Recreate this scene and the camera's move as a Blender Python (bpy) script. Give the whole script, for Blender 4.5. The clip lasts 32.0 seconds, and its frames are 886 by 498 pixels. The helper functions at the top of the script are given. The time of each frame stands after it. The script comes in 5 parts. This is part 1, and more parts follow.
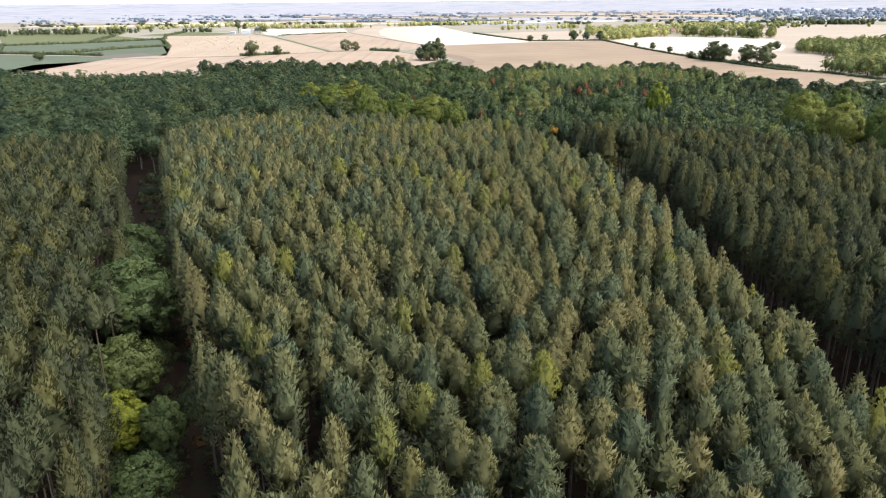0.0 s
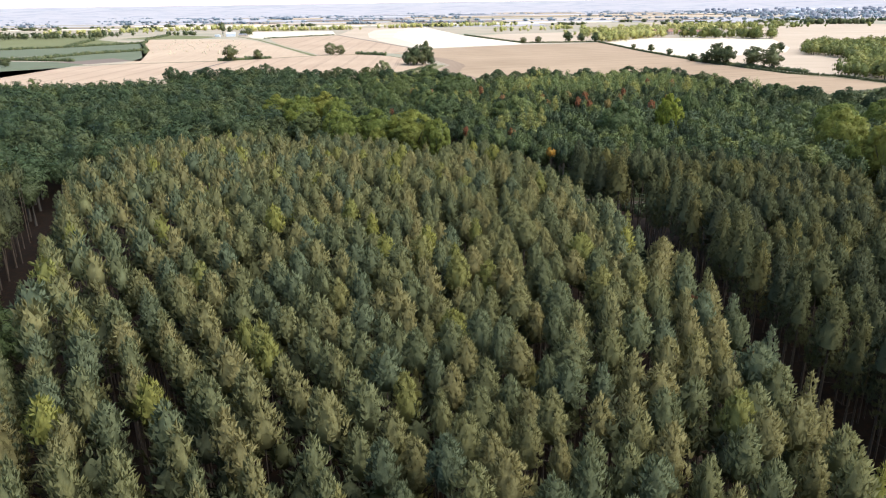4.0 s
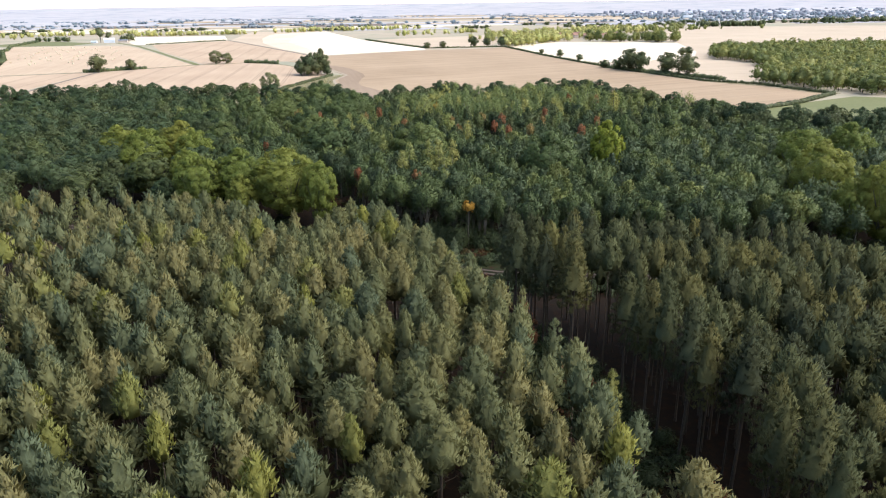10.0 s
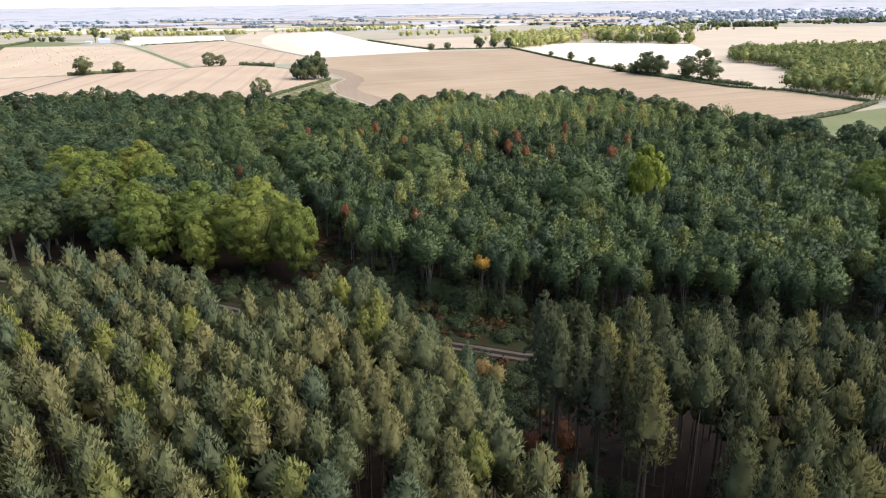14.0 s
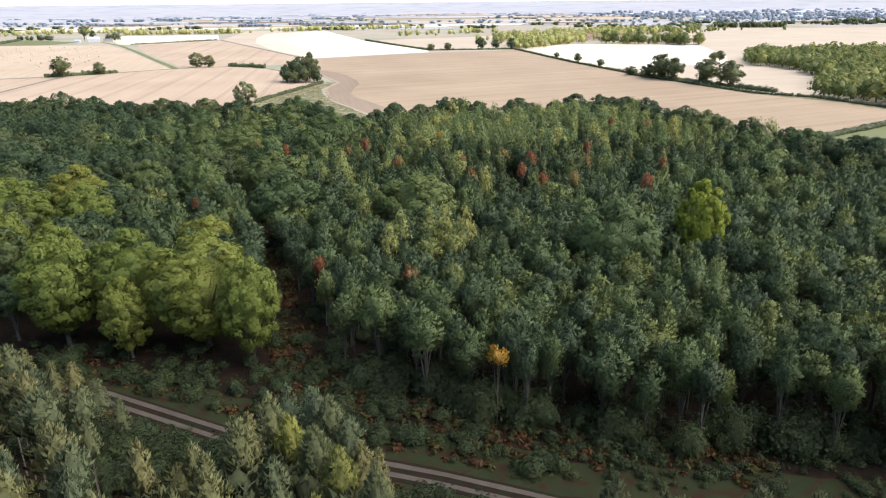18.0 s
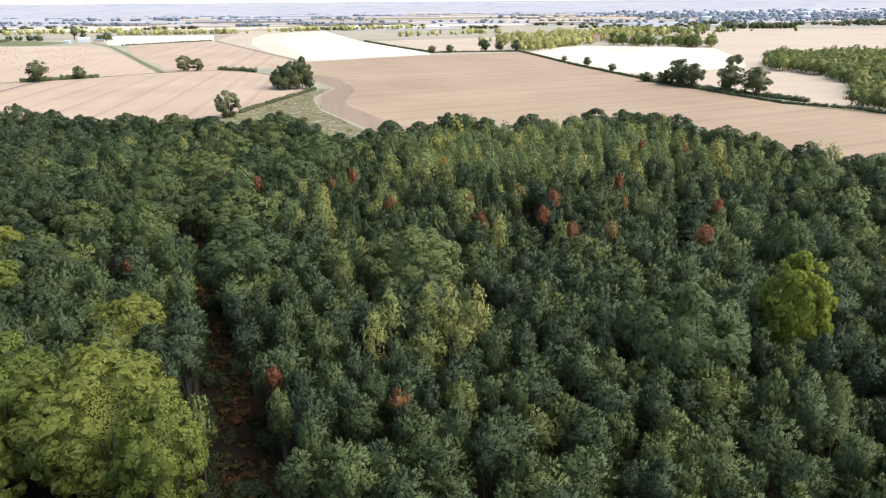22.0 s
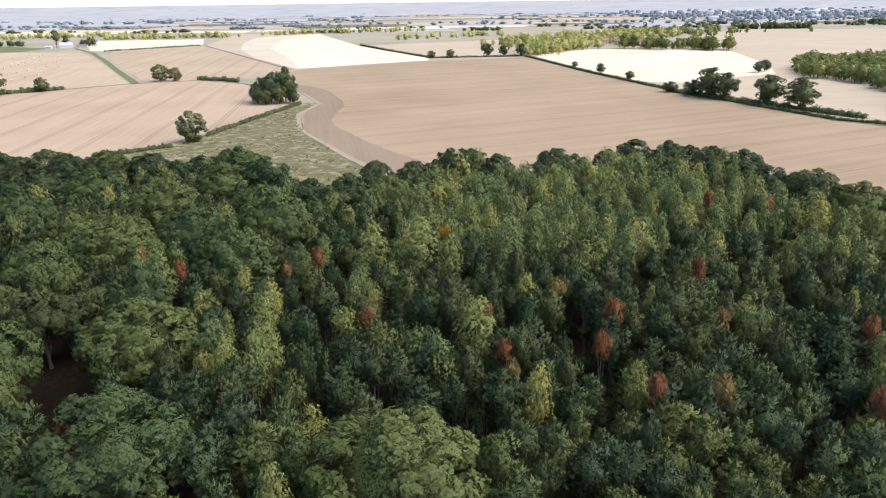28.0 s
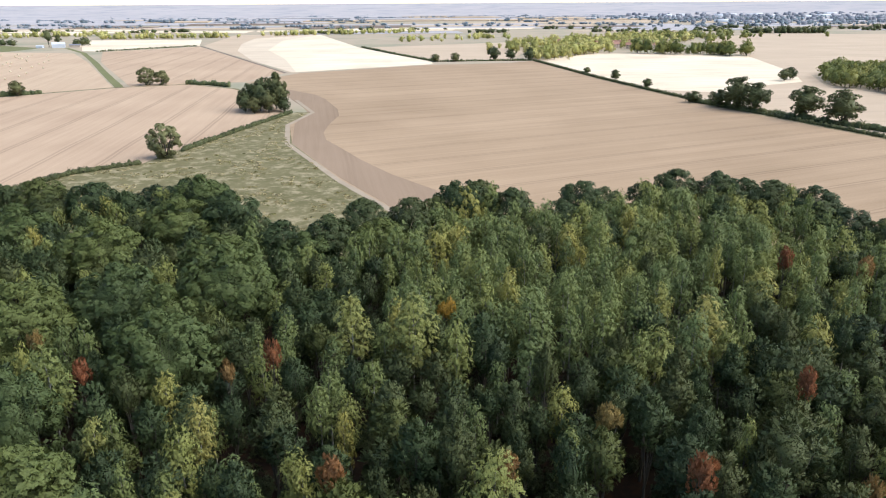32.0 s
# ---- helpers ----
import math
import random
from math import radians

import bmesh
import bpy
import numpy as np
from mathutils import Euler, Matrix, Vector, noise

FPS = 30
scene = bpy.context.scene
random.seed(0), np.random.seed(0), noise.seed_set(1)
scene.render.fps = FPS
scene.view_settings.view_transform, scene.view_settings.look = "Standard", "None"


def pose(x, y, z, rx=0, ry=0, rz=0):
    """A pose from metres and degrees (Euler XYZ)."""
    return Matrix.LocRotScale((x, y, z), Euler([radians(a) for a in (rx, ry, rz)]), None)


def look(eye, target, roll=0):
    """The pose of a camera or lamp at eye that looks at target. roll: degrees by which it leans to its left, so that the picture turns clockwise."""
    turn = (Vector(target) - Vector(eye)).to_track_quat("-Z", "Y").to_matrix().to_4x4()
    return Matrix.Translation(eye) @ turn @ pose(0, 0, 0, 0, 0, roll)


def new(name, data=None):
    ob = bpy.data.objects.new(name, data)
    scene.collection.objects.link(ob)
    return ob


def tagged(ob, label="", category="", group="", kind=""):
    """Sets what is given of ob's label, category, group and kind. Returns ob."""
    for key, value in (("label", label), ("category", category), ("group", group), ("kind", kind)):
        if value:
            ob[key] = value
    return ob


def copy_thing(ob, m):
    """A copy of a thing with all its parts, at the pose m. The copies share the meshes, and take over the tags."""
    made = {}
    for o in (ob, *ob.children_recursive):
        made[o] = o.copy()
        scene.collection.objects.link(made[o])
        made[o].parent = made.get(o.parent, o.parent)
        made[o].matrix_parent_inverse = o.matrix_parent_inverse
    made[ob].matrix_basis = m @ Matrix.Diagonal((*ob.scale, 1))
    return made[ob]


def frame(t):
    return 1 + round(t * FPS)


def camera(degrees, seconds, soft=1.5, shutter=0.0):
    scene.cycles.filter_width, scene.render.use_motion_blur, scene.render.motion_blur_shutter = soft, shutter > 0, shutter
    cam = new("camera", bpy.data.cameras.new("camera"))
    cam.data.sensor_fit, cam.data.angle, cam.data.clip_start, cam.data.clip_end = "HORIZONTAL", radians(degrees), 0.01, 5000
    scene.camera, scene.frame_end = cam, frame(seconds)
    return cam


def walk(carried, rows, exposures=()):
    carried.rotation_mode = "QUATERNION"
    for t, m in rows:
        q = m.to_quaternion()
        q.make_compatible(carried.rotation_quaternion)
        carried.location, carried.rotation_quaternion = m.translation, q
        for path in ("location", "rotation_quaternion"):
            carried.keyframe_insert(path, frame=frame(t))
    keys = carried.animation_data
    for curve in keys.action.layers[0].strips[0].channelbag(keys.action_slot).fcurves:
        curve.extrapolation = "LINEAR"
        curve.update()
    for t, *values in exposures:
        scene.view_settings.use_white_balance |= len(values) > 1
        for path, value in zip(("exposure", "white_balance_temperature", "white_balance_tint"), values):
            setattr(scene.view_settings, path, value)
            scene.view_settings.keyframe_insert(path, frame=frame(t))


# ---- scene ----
cam = camera(63.8, 32.0, 1.1)
METRES, EYE, TILT, LEAN, TURN = 300.0, 53.0, 11.31, -6.86, 9.7
ROWS = [
    (0.0, 0.0, 0.0, 0.0, -3.99, -30.85, 6.7),
    (0.5, 0.0028, 0.0156, -0.0037, -3.99, -30.84, 6.72),
    (1.0, 0.0057, 0.0312, -0.0074, -4.09, -30.83, 6.74),
    (1.5, 0.0084, 0.0467, -0.0112, -4.16, -30.82, 6.75),
    (2.0, 0.0111, 0.0625, -0.0149, -4.27, -30.8, 6.82),
    (2.5, 0.0137, 0.0782, -0.0184, -4.37, -30.81, 6.86),
    (4.5, 0.0244, 0.1398, -0.0311, -4.58, -30.84, 6.86),
    (5.0, 0.0274, 0.1549, -0.0347, -5.01, -30.89, 6.79),
    (5.5, 0.0297, 0.1703, -0.0381, -10.06, -31.39, 5.6),
    (6.0, 0.0323, 0.1856, -0.0413, -13.07, -31.62, 4.89),
    (6.5, 0.0347, 0.201, -0.0442, -12.13, -31.52, 5.17),
    (7.0, 0.0375, 0.2165, -0.0468, -12.08, -31.5, 5.26),
    (7.5, 0.0403, 0.2321, -0.0493, -12.07, -31.49, 5.34),
    (8.0, 0.043, 0.2475, -0.0518, -12.04, -31.49, 5.37),
    (8.5, 0.0457, 0.2626, -0.0547, -12.03, -31.48, 5.41),
    (9.0, 0.0485, 0.2776, -0.0578, -11.98, -31.46, 5.39),
    (9.5, 0.0509, 0.2916, -0.061, -11.91, -31.45, 5.34),
    (10.0, 0.0535, 0.3065, -0.0646, -11.83, -31.44, 5.32),
    (10.5, 0.0561, 0.3216, -0.0683, -11.74, -31.43, 5.28),
    (11.0, 0.0587, 0.337, -0.0724, -11.68, -31.41, 5.29),
    (11.5, 0.0612, 0.352, -0.0754, -11.65, -31.43, 5.3),
    (12.0, 0.0638, 0.3669, -0.0781, -11.63, -31.46, 5.3),
    (12.5, 0.0665, 0.3819, -0.0811, -11.6, -31.46, 5.32),
    (13.0, 0.069, 0.3969, -0.0842, -11.57, -31.46, 5.31),
    (13.5, 0.0716, 0.4119, -0.0875, -11.56, -31.44, 5.34),
    (14.0, 0.0743, 0.4266, -0.0909, -11.49, -31.44, 5.32),
    (14.5, 0.0768, 0.4411, -0.0941, -11.46, -31.42, 5.31),
    (16.5, 0.0866, 0.4993, -0.1083, -11.42, -31.43, 5.23),
    (17.0, 0.0892, 0.5141, -0.1117, -11.4, -31.45, 5.22),
    (17.5, 0.0918, 0.5288, -0.1152, -11.45, -31.49, 5.2),
    (18.0, 0.0944, 0.5438, -0.1187, -11.45, -31.49, 5.14),
    (18.5, 0.097, 0.5587, -0.122, -11.43, -31.51, 5.12),
    (19.0, 0.0997, 0.5738, -0.1251, -11.44, -31.53, 5.12),
    (19.5, 0.1024, 0.5889, -0.1281, -11.43, -31.55, 5.11),
    (20.0, 0.1051, 0.6042, -0.1311, -11.38, -31.55, 5.08),
    (20.5, 0.1077, 0.6194, -0.1339, -11.35, -31.54, 5.06),
    (21.0, 0.1104, 0.6345, -0.1365, -11.29, -31.53, 5.05),
    (21.5, 0.113, 0.6498, -0.1395, -11.28, -31.52, 5.03),
    (22.0, 0.1155, 0.6651, -0.1419, -11.32, -31.54, 5.07),
    (22.5, 0.1181, 0.6805, -0.1444, -11.36, -31.57, 5.14),
    (23.0, 0.121, 0.6959, -0.1471, -11.35, -31.58, 5.17),
    (23.5, 0.1238, 0.711, -0.1497, -11.35, -31.59, 5.19),
    (24.0, 0.1266, 0.7258, -0.1531, -11.3, -31.54, 5.16),
    (24.5, 0.1292, 0.7408, -0.1563, -11.32, -31.54, 5.22),
    (25.0, 0.1317, 0.7557, -0.1595, -11.29, -31.54, 5.19),
    (25.5, 0.1343, 0.771, -0.1625, -11.32, -31.54, 5.26),
    (26.0, 0.1369, 0.7864, -0.1656, -11.35, -31.54, 5.33),
    (26.5, 0.1396, 0.8018, -0.1681, -11.36, -31.56, 5.36),
    (28.5, 0.1505, 0.861, -0.1807, -11.46, -31.51, 5.39),
    (29.0, 0.1531, 0.8758, -0.1838, -11.51, -31.51, 5.43),
    (29.5, 0.1556, 0.8907, -0.1872, -11.52, -31.49, 5.43),
    (30.0, 0.1583, 0.9056, -0.1903, -11.5, -31.5, 5.41),
    (30.5, 0.1611, 0.9207, -0.1933, -11.4, -31.48, 5.35),
    (31.0, 0.1637, 0.9353, -0.1967, -11.25, -31.45, 5.26),
    (31.5, 0.1665, 0.9497, -0.2002, -11.13, -31.44, 5.18),
    (32.0, 0.1689, 0.9639, -0.204, -10.96, -31.39, 5.05),
]
walk(cam, [(t, pose(0, 0, EYE, TILT, LEAN, TURN) @ pose(METRES * x, METRES * y, METRES * z, 90 + pitch, roll, yaw)) for t, x, y, z, yaw, pitch, roll in ROWS], exposures=((0.0, 0.86), (14.0, 0.86), (18.0, 0.86), (24.0, 0.72), (32.0, 0.56)))

# ---- sky, sun, exposure ----
SUN_EL, SUN_AZ = 50.0, 100.0   # height, and turn from straight ahead (+y) to the right (+x), degrees
world = bpy.data.worlds.new("overcast_sky")
scene.world = world
world.use_nodes = True
wn = world.node_tree
sky = wn.nodes.new("ShaderNodeTexSky")
sky.sky_type, sky.sun_disc = "NISHITA", False
sky.sun_elevation, sky.sun_rotation = radians(SUN_EL), radians(SUN_AZ)
sky.air_density, sky.dust_density, sky.ozone_density = 1.0, 0.05, 1.0
wn.nodes["Background"].inputs["Strength"].default_value = 0.15
wn.links.new(sky.outputs[0], wn.nodes["Background"].inputs[0])
sun_data = bpy.data.lights.new("sun", "SUN")
sun_data.energy, sun_data.angle, sun_data.color = 3.5, radians(70), (1.0, 0.95, 0.88)
sun = new("sun", sun_data)
se, sa = radians(SUN_EL), radians(SUN_AZ)
sun.matrix_world = look((0, 0, 300), (-300 * math.cos(se) * math.sin(sa), -300 * math.cos(se) * math.cos(sa), 300 - 300 * math.sin(se)))

# ---- materials ----


def nodes_of(name):
    m = bpy.data.materials.new(name)
    m.use_nodes = True
    return m, m.node_tree.nodes, m.node_tree.links, m.node_tree.nodes["Principled BSDF"]


def ramp_node(n, stops):
    r = n.new("ShaderNodeValToRGB")
    while len(r.color_ramp.elements) < len(stops):
        r.color_ramp.elements.new(0.5)
    for e, (p, c) in zip(r.color_ramp.elements, stops):
        e.position, e.color = p, (*c, 1)
    return r


def math_node(n, l, op, a, b):
    m = n.new("ShaderNodeMath")
    m.operation = op
    for s, v in zip(m.inputs, (a, b)):
        if isinstance(v, (int, float)):
            s.default_value = v
        else:
            l.new(v, s)
    return m.outputs[0]


def noise_node(n, l, scale, detail=3.0, vector=None, rough=0.55):
    t = n.new("ShaderNodeTexNoise")
    t.inputs["Scale"].default_value, t.inputs["Detail"].default_value, t.inputs["Roughness"].default_value = scale, detail, rough
    if vector is not None:
        l.new(vector, t.inputs["Vector"])
    return t.outputs["Fac"]


def range_node(n, l, v, a, b, c, d):
    m = n.new("ShaderNodeMapRange")
    for i, k in enumerate((a, b, c, d)):
        m.inputs[i + 1].default_value = k
    l.new(v, m.inputs[0])
    return m.outputs[0]


def scaled(n, l, colour, value):
    m = n.new("ShaderNodeVectorMath")
    m.operation = "SCALE"
    l.new(colour, m.inputs[0])
    l.new(value, m.inputs["Scale"])
    return m.outputs[0]


def foliage(name, stops, clear=0.18, rough=0.55, gloss=0.2, grain=(6.0, 6.0, 6.0), cover=0.5, vary=1.0):
    """Leaves: the colour goes from tree to tree along the stops, and varies from spray to spray and in patches."""
    m, n, l, p = nodes_of(name)
    at = n.new("ShaderNodeAttribute")
    at.attribute_name = "tint"
    info = n.new("ShaderNodeObjectInfo")
    geo = n.new("ShaderNodeNewGeometry")
    f = math_node(n, l, "FRACT", math_node(n, l, "ADD", at.outputs["Fac"], info.outputs["Random"]), 0)
    r = ramp_node(n, stops)
    l.new(f, r.inputs[0])
    patch = range_node(n, l, noise_node(n, l, 1.6, 3, geo.outputs["Position"], 0.6), 0.3, 0.7, 1 - 0.28 * vary, 1 + 0.28 * vary)
    fine = noise_node(n, l, 9.0, 3, geo.outputs["Position"], 0.8)
    bp = n.new("ShaderNodeBump")
    bp.inputs["Strength"].default_value, bp.inputs["Distance"].default_value = 0.9 * vary, 0.12
    l.new(fine, bp.inputs["Height"])
    l.new(bp.outputs[0], p.inputs["Normal"])
    spray = math_node(n, l, "MULTIPLY", range_node(n, l, geo.outputs["Random Per Island"], 0, 1, 1 - 0.2 * vary, 1 + 0.2 * vary), range_node(n, l, fine, 0.35, 0.65, 1 - 0.3 * vary, 1 + 0.3 * vary))
    col = scaled(n, l, r.outputs[0], math_node(n, l, "MULTIPLY", patch, spray))
    l.new(col, p.inputs["Base Color"])
    p.inputs["Roughness"].default_value = rough
    p.inputs["Specular IOR Level"].default_value = gloss
    tr = n.new("ShaderNodeBsdfTranslucent")
    l.new(col, tr.inputs[0])
    mix = n.new("ShaderNodeMixShader")
    mix.inputs[0].default_value = clear
    l.new(p.outputs[0], mix.inputs[1])
    l.new(tr.outputs[0], mix.inputs[2])
    # each spray is a ragged, gappy bunch of small leaves, not a whole sheet
    gv = n.new("ShaderNodeVectorMath")
    gv.operation = "MULTIPLY"
    gv.inputs[1].default_value = grain
    l.new(geo.outputs["Position"], gv.inputs[0])
    gap = math_node(n, l, "GREATER_THAN", noise_node(n, l, 1.0, 2, gv.outputs[0], 0.6), 1 - cover)
    hole = n.new("ShaderNodeBsdfTransparent")
    cut = n.new("ShaderNodeMixShader")
    l.new(gap, cut.inputs[0])
    l.new(hole.outputs[0], cut.inputs[1])
    l.new(mix.outputs[0], cut.inputs[2])
    l.new(cut.outputs[0], n["Material Output"].inputs[0])
    return m


def bark(name, a, b, scale=3.0):
    m, n, l, p = nodes_of(name)
    tc = n.new("ShaderNodeTexCoord")
    mp = n.new("ShaderNodeMapping")
    mp.inputs["Scale"].default_value = (6, 6, 1)
    l.new(tc.outputs["Object"], mp.inputs[0])
    f = noise_node(n, l, scale, 5, mp.outputs[0])
    r = ramp_node(n, ((0.35, a), (0.7, b)))
    l.new(f, r.inputs[0])
    l.new(r.outputs[0], p.inputs["Base Color"])
    p.inputs["Roughness"].default_value = 0.9
    bp = n.new("ShaderNodeBump")
    bp.inputs["Strength"].default_value, bp.inputs["Distance"].default_value = 0.6, 0.03
    l.new(f, bp.inputs["Height"])
    l.new(bp.outputs[0], p.inputs["Normal"])
    return m


def soil(name, a, b, c=None, fine=2.5, coarse=0.12, bump=0.05):
    """Ground with a coarse and a fine mottle; c: a third colour in sparse patches."""
    m, n, l, p = nodes_of(name)
    g = n.new("ShaderNodeNewGeometry").outputs["Position"]
    f1, f2 = noise_node(n, l, fine, 5, g, 0.65), noise_node(n, l, coarse, 4, g)
    r = ramp_node(n, ((0.3, a), (0.7, b)))
    l.new(math_node(n, l, "ADD", math_node(n, l, "MULTIPLY", f1, 0.55), math_node(n, l, "MULTIPLY", f2, 0.45)), r.inputs[0])
    col = r.outputs[0]
    if c:
        mx = n.new("ShaderNodeMix")
        mx.data_type = "RGBA"
        l.new(range_node(n, l, noise_node(n, l, fine * 0.5, 5, g, 0.7), 0.49, 0.62, 0, 1), mx.inputs[0])
        l.new(col, mx.inputs[6])
        mx.inputs[7].default_value = (*c, 1)
        col = mx.outputs[2]
    l.new(col, p.inputs["Base Color"])
    p.inputs["Roughness"].default_value, p.inputs["Specular IOR Level"].default_value = 0.95, 0.1
    bp = n.new("ShaderNodeBump")
    bp.inputs["Strength"].default_value, bp.inputs["Distance"].default_value = 0.7, bump
    l.new(f1, bp.inputs["Height"])
    l.new(bp.outputs[0], p.inputs["Normal"])
    return m


def stubble(name, a, b, turn, lane=26.0, lane_dark=0.88):
    """A cut corn field: drill rows along the heading turn (degrees from +x), swath stripes, wheel lanes every lane metres."""
    m, n, l, p = nodes_of(name)
    g = n.new("ShaderNodeNewGeometry").outputs["Position"]
    mp = n.new("ShaderNodeMapping")
    mp.inputs["Rotation"].default_value = (0, 0, -radians(turn))
    l.new(g, mp.inputs[0])
    st = n.new("ShaderNodeVectorMath")
    st.operation = "MULTIPLY"
    st.inputs[1].default_value = (0.03, 1, 1)
    l.new(mp.outputs[0], st.inputs[0])
    rows_fine = noise_node(n, l, 0.55, 3, st.outputs[0], 0.6)
    rows_wide = noise_node(n, l, 0.12, 2, st.outputs[0], 0.5)
    cloud = noise_node(n, l, 0.012, 4, g)
    grain = noise_node(n, l, 1.4, 5, g, 0.7)
    s = math_node(n, l, "ADD", math_node(n, l, "MULTIPLY", rows_fine, 0.24), math_node(n, l, "MULTIPLY", rows_wide, 0.20))
    s = math_node(n, l, "ADD", s, math_node(n, l, "ADD", math_node(n, l, "MULTIPLY", cloud, 0.34), math_node(n, l, "MULTIPLY", grain, 0.22)))
    r = ramp_node(n, ((0.40, a), (0.60, b)))
    l.new(s, r.inputs[0])
    sep = n.new("ShaderNodeSeparateXYZ")
    l.new(mp.outputs[0], sep.inputs[0])
    w = math_node(n, l, "FRACT", math_node(n, l, "DIVIDE", math_node(n, l, "ADD", sep.outputs[1], math_node(n, l, "MULTIPLY", cloud, 3.0)), lane), 0)
    near_a = math_node(n, l, "LESS_THAN", math_node(n, l, "ABSOLUTE", math_node(n, l, "SUBTRACT", w, 0.45), 0), 0.5 / lane)
    near_b = math_node(n, l, "LESS_THAN", math_node(n, l, "ABSOLUTE", math_node(n, l, "SUBTRACT", w, 0.45 + 1.9 / lane), 0), 0.5 / lane)
    k = range_node(n, l, math_node(n, l, "MAXIMUM", near_a, near_b), 0, 1, 1, lane_dark)
    l.new(scaled(n, l, r.outputs[0], k), p.inputs["Base Color"])
    p.inputs["Roughness"].default_value, p.inputs["Specular IOR Level"].default_value = 0.9, 0.15
    return m


PINE = foliage("pine_needles", ((0.0, (0.140, 0.169, 0.100)), (0.2, (0.166, 0.184, 0.094)), (0.5, (0.214, 0.214, 0.098)), (0.9, (0.270, 0.242, 0.108)), (0.94, (0.244, 0.248, 0.082)), (1.0, (0.285, 0.280, 0.076))), 0.4, gloss=0.04, grain=(15.0, 15.0, 6.0), cover=0.8, vary=0.3)
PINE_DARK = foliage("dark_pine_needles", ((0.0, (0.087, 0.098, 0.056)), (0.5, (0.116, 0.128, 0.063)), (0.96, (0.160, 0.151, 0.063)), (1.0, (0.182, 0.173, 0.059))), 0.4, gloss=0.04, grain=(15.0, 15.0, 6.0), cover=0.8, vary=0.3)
OAK = foliage("oak_leaves", ((0.0, (0.044, 0.066, 0.031)), (0.3, (0.059, 0.087, 0.035)), (0.6, (0.076, 0.098, 0.040)), (0.85, (0.088, 0.104, 0.040)), (1.0, (0.107, 0.127, 0.038))), grain=(5.5, 5.5, 5.5), cover=0.52, vary=0.45)
BIG_OAK = foliage("mature_oak_leaves", ((0.0, (0.078, 0.108, 0.040)), (0.5, (0.098, 0.130, 0.044)), (0.85, (0.116, 0.145, 0.047)), (1.0, (0.134, 0.160, 0.048))), grain=(5.5, 5.5, 5.5), cover=0.52, vary=0.45)
YOUNG = foliage("young_oak_leaves", ((0.0, (0.058, 0.082, 0.041)), (0.5, (0.082, 0.111, 0.046)), (0.85, (0.112, 0.143, 0.049)), (1.0, (0.158, 0.175, 0.053))), grain=(5.5, 5.5, 5.5), cover=0.52, vary=0.45)
BIRCH = foliage("birch_leaves", ((0.0, (0.131, 0.169, 0.062)), (0.5, (0.170, 0.203, 0.066)), (0.85, (0.227, 0.242, 0.070)), (1.0, (0.323, 0.290, 0.076))), 0.22, grain=(8.0, 8.0, 3.5), cover=0.52, vary=0.45)
STRAW_BIRCH = foliage("yellowing_birch_leaves", ((0.0, (0.230, 0.244, 0.074)), (1.0, (0.309, 0.284, 0.084))), 0.22, grain=(8.0, 8.0, 3.5), cover=0.52, vary=0.45)
BEECH = foliage("beech_leaves", ((0.0, (0.137, 0.171, 0.037)), (0.5, (0.181, 0.206, 0.042)), (1.0, (0.249, 0.240, 0.049))), 0.3, grain=(5.5, 5.5, 5.5), cover=0.52, vary=0.45)
GOLD = foliage("golden_leaves", ((0.0, (0.192, 0.225, 0.030)), (1.0, (0.255, 0.262, 0.034))), 0.3, grain=(9.0, 9.0, 9.0), cover=0.58)
RED = foliage("red_leaves", ((0.0, (0.253, 0.097, 0.047)), (0.5, (0.306, 0.133, 0.062)), (1.0, (0.253, 0.194, 0.068))), 0.3, grain=(9.0, 9.0, 9.0), cover=0.58)
AMBER = foliage("amber_leaves", ((0.0, (0.422, 0.238, 0.044)), (1.0, (0.440, 0.264, 0.044))), 0.3, grain=(9.0, 9.0, 9.0), cover=0.58)
FAR_LEAF = foliage("field_tree_leaves", ((0.0, (0.070, 0.089, 0.037)), (0.5, (0.093, 0.110, 0.047)), (1.0, (0.139, 0.141, 0.058))), grain=(2.5, 2.5, 2.5), cover=0.66)
# sunlit woods: the sunshine is painted in as brighter yellow-green leaves
SUNNY = foliage("leaves_with_painted_sun", ((0.0, (0.143, 0.170, 0.055)), (0.5, (0.209, 0.224, 0.066)), (1.0, (0.297, 0.284, 0.087))), 0.3, grain=(2.5, 2.5, 2.5), cover=0.66)
ASH = foliage("ash_leaves", ((0.0, (0.170, 0.181, 0.088)), (1.0, (0.238, 0.239, 0.112))), 0.25, grain=(3.0, 3.0, 3.0), cover=0.6, vary=0.6)
# valley trees: sunlight and haze painted in as very pale leaves
VALLEY_LEAF = foliage("valley_leaves_with_painted_sun", ((0.0, (0.349, 0.357, 0.114)), (0.5, (0.457, 0.433, 0.152)), (1.0, (0.591, 0.536, 0.215))), 0.3, grain=(2.5, 2.5, 2.5), cover=0.66)
# far woods: distance haze is put into the bluish leaf colour
BLUE_WOOD = foliage("far_leaves_with_painted_haze", ((0.0, (0.175, 0.229, 0.262)), (0.5, (0.230, 0.270, 0.304)), (1.0, (0.284, 0.324, 0.359))), grain=(2.5, 2.5, 2.5), cover=0.66)
HEDGE = foliage("hedge_leaves", ((0.0, (0.065, 0.078, 0.032)), (1.0, (0.103, 0.110, 0.045))), grain=(9.0, 9.0, 9.0), cover=0.58)
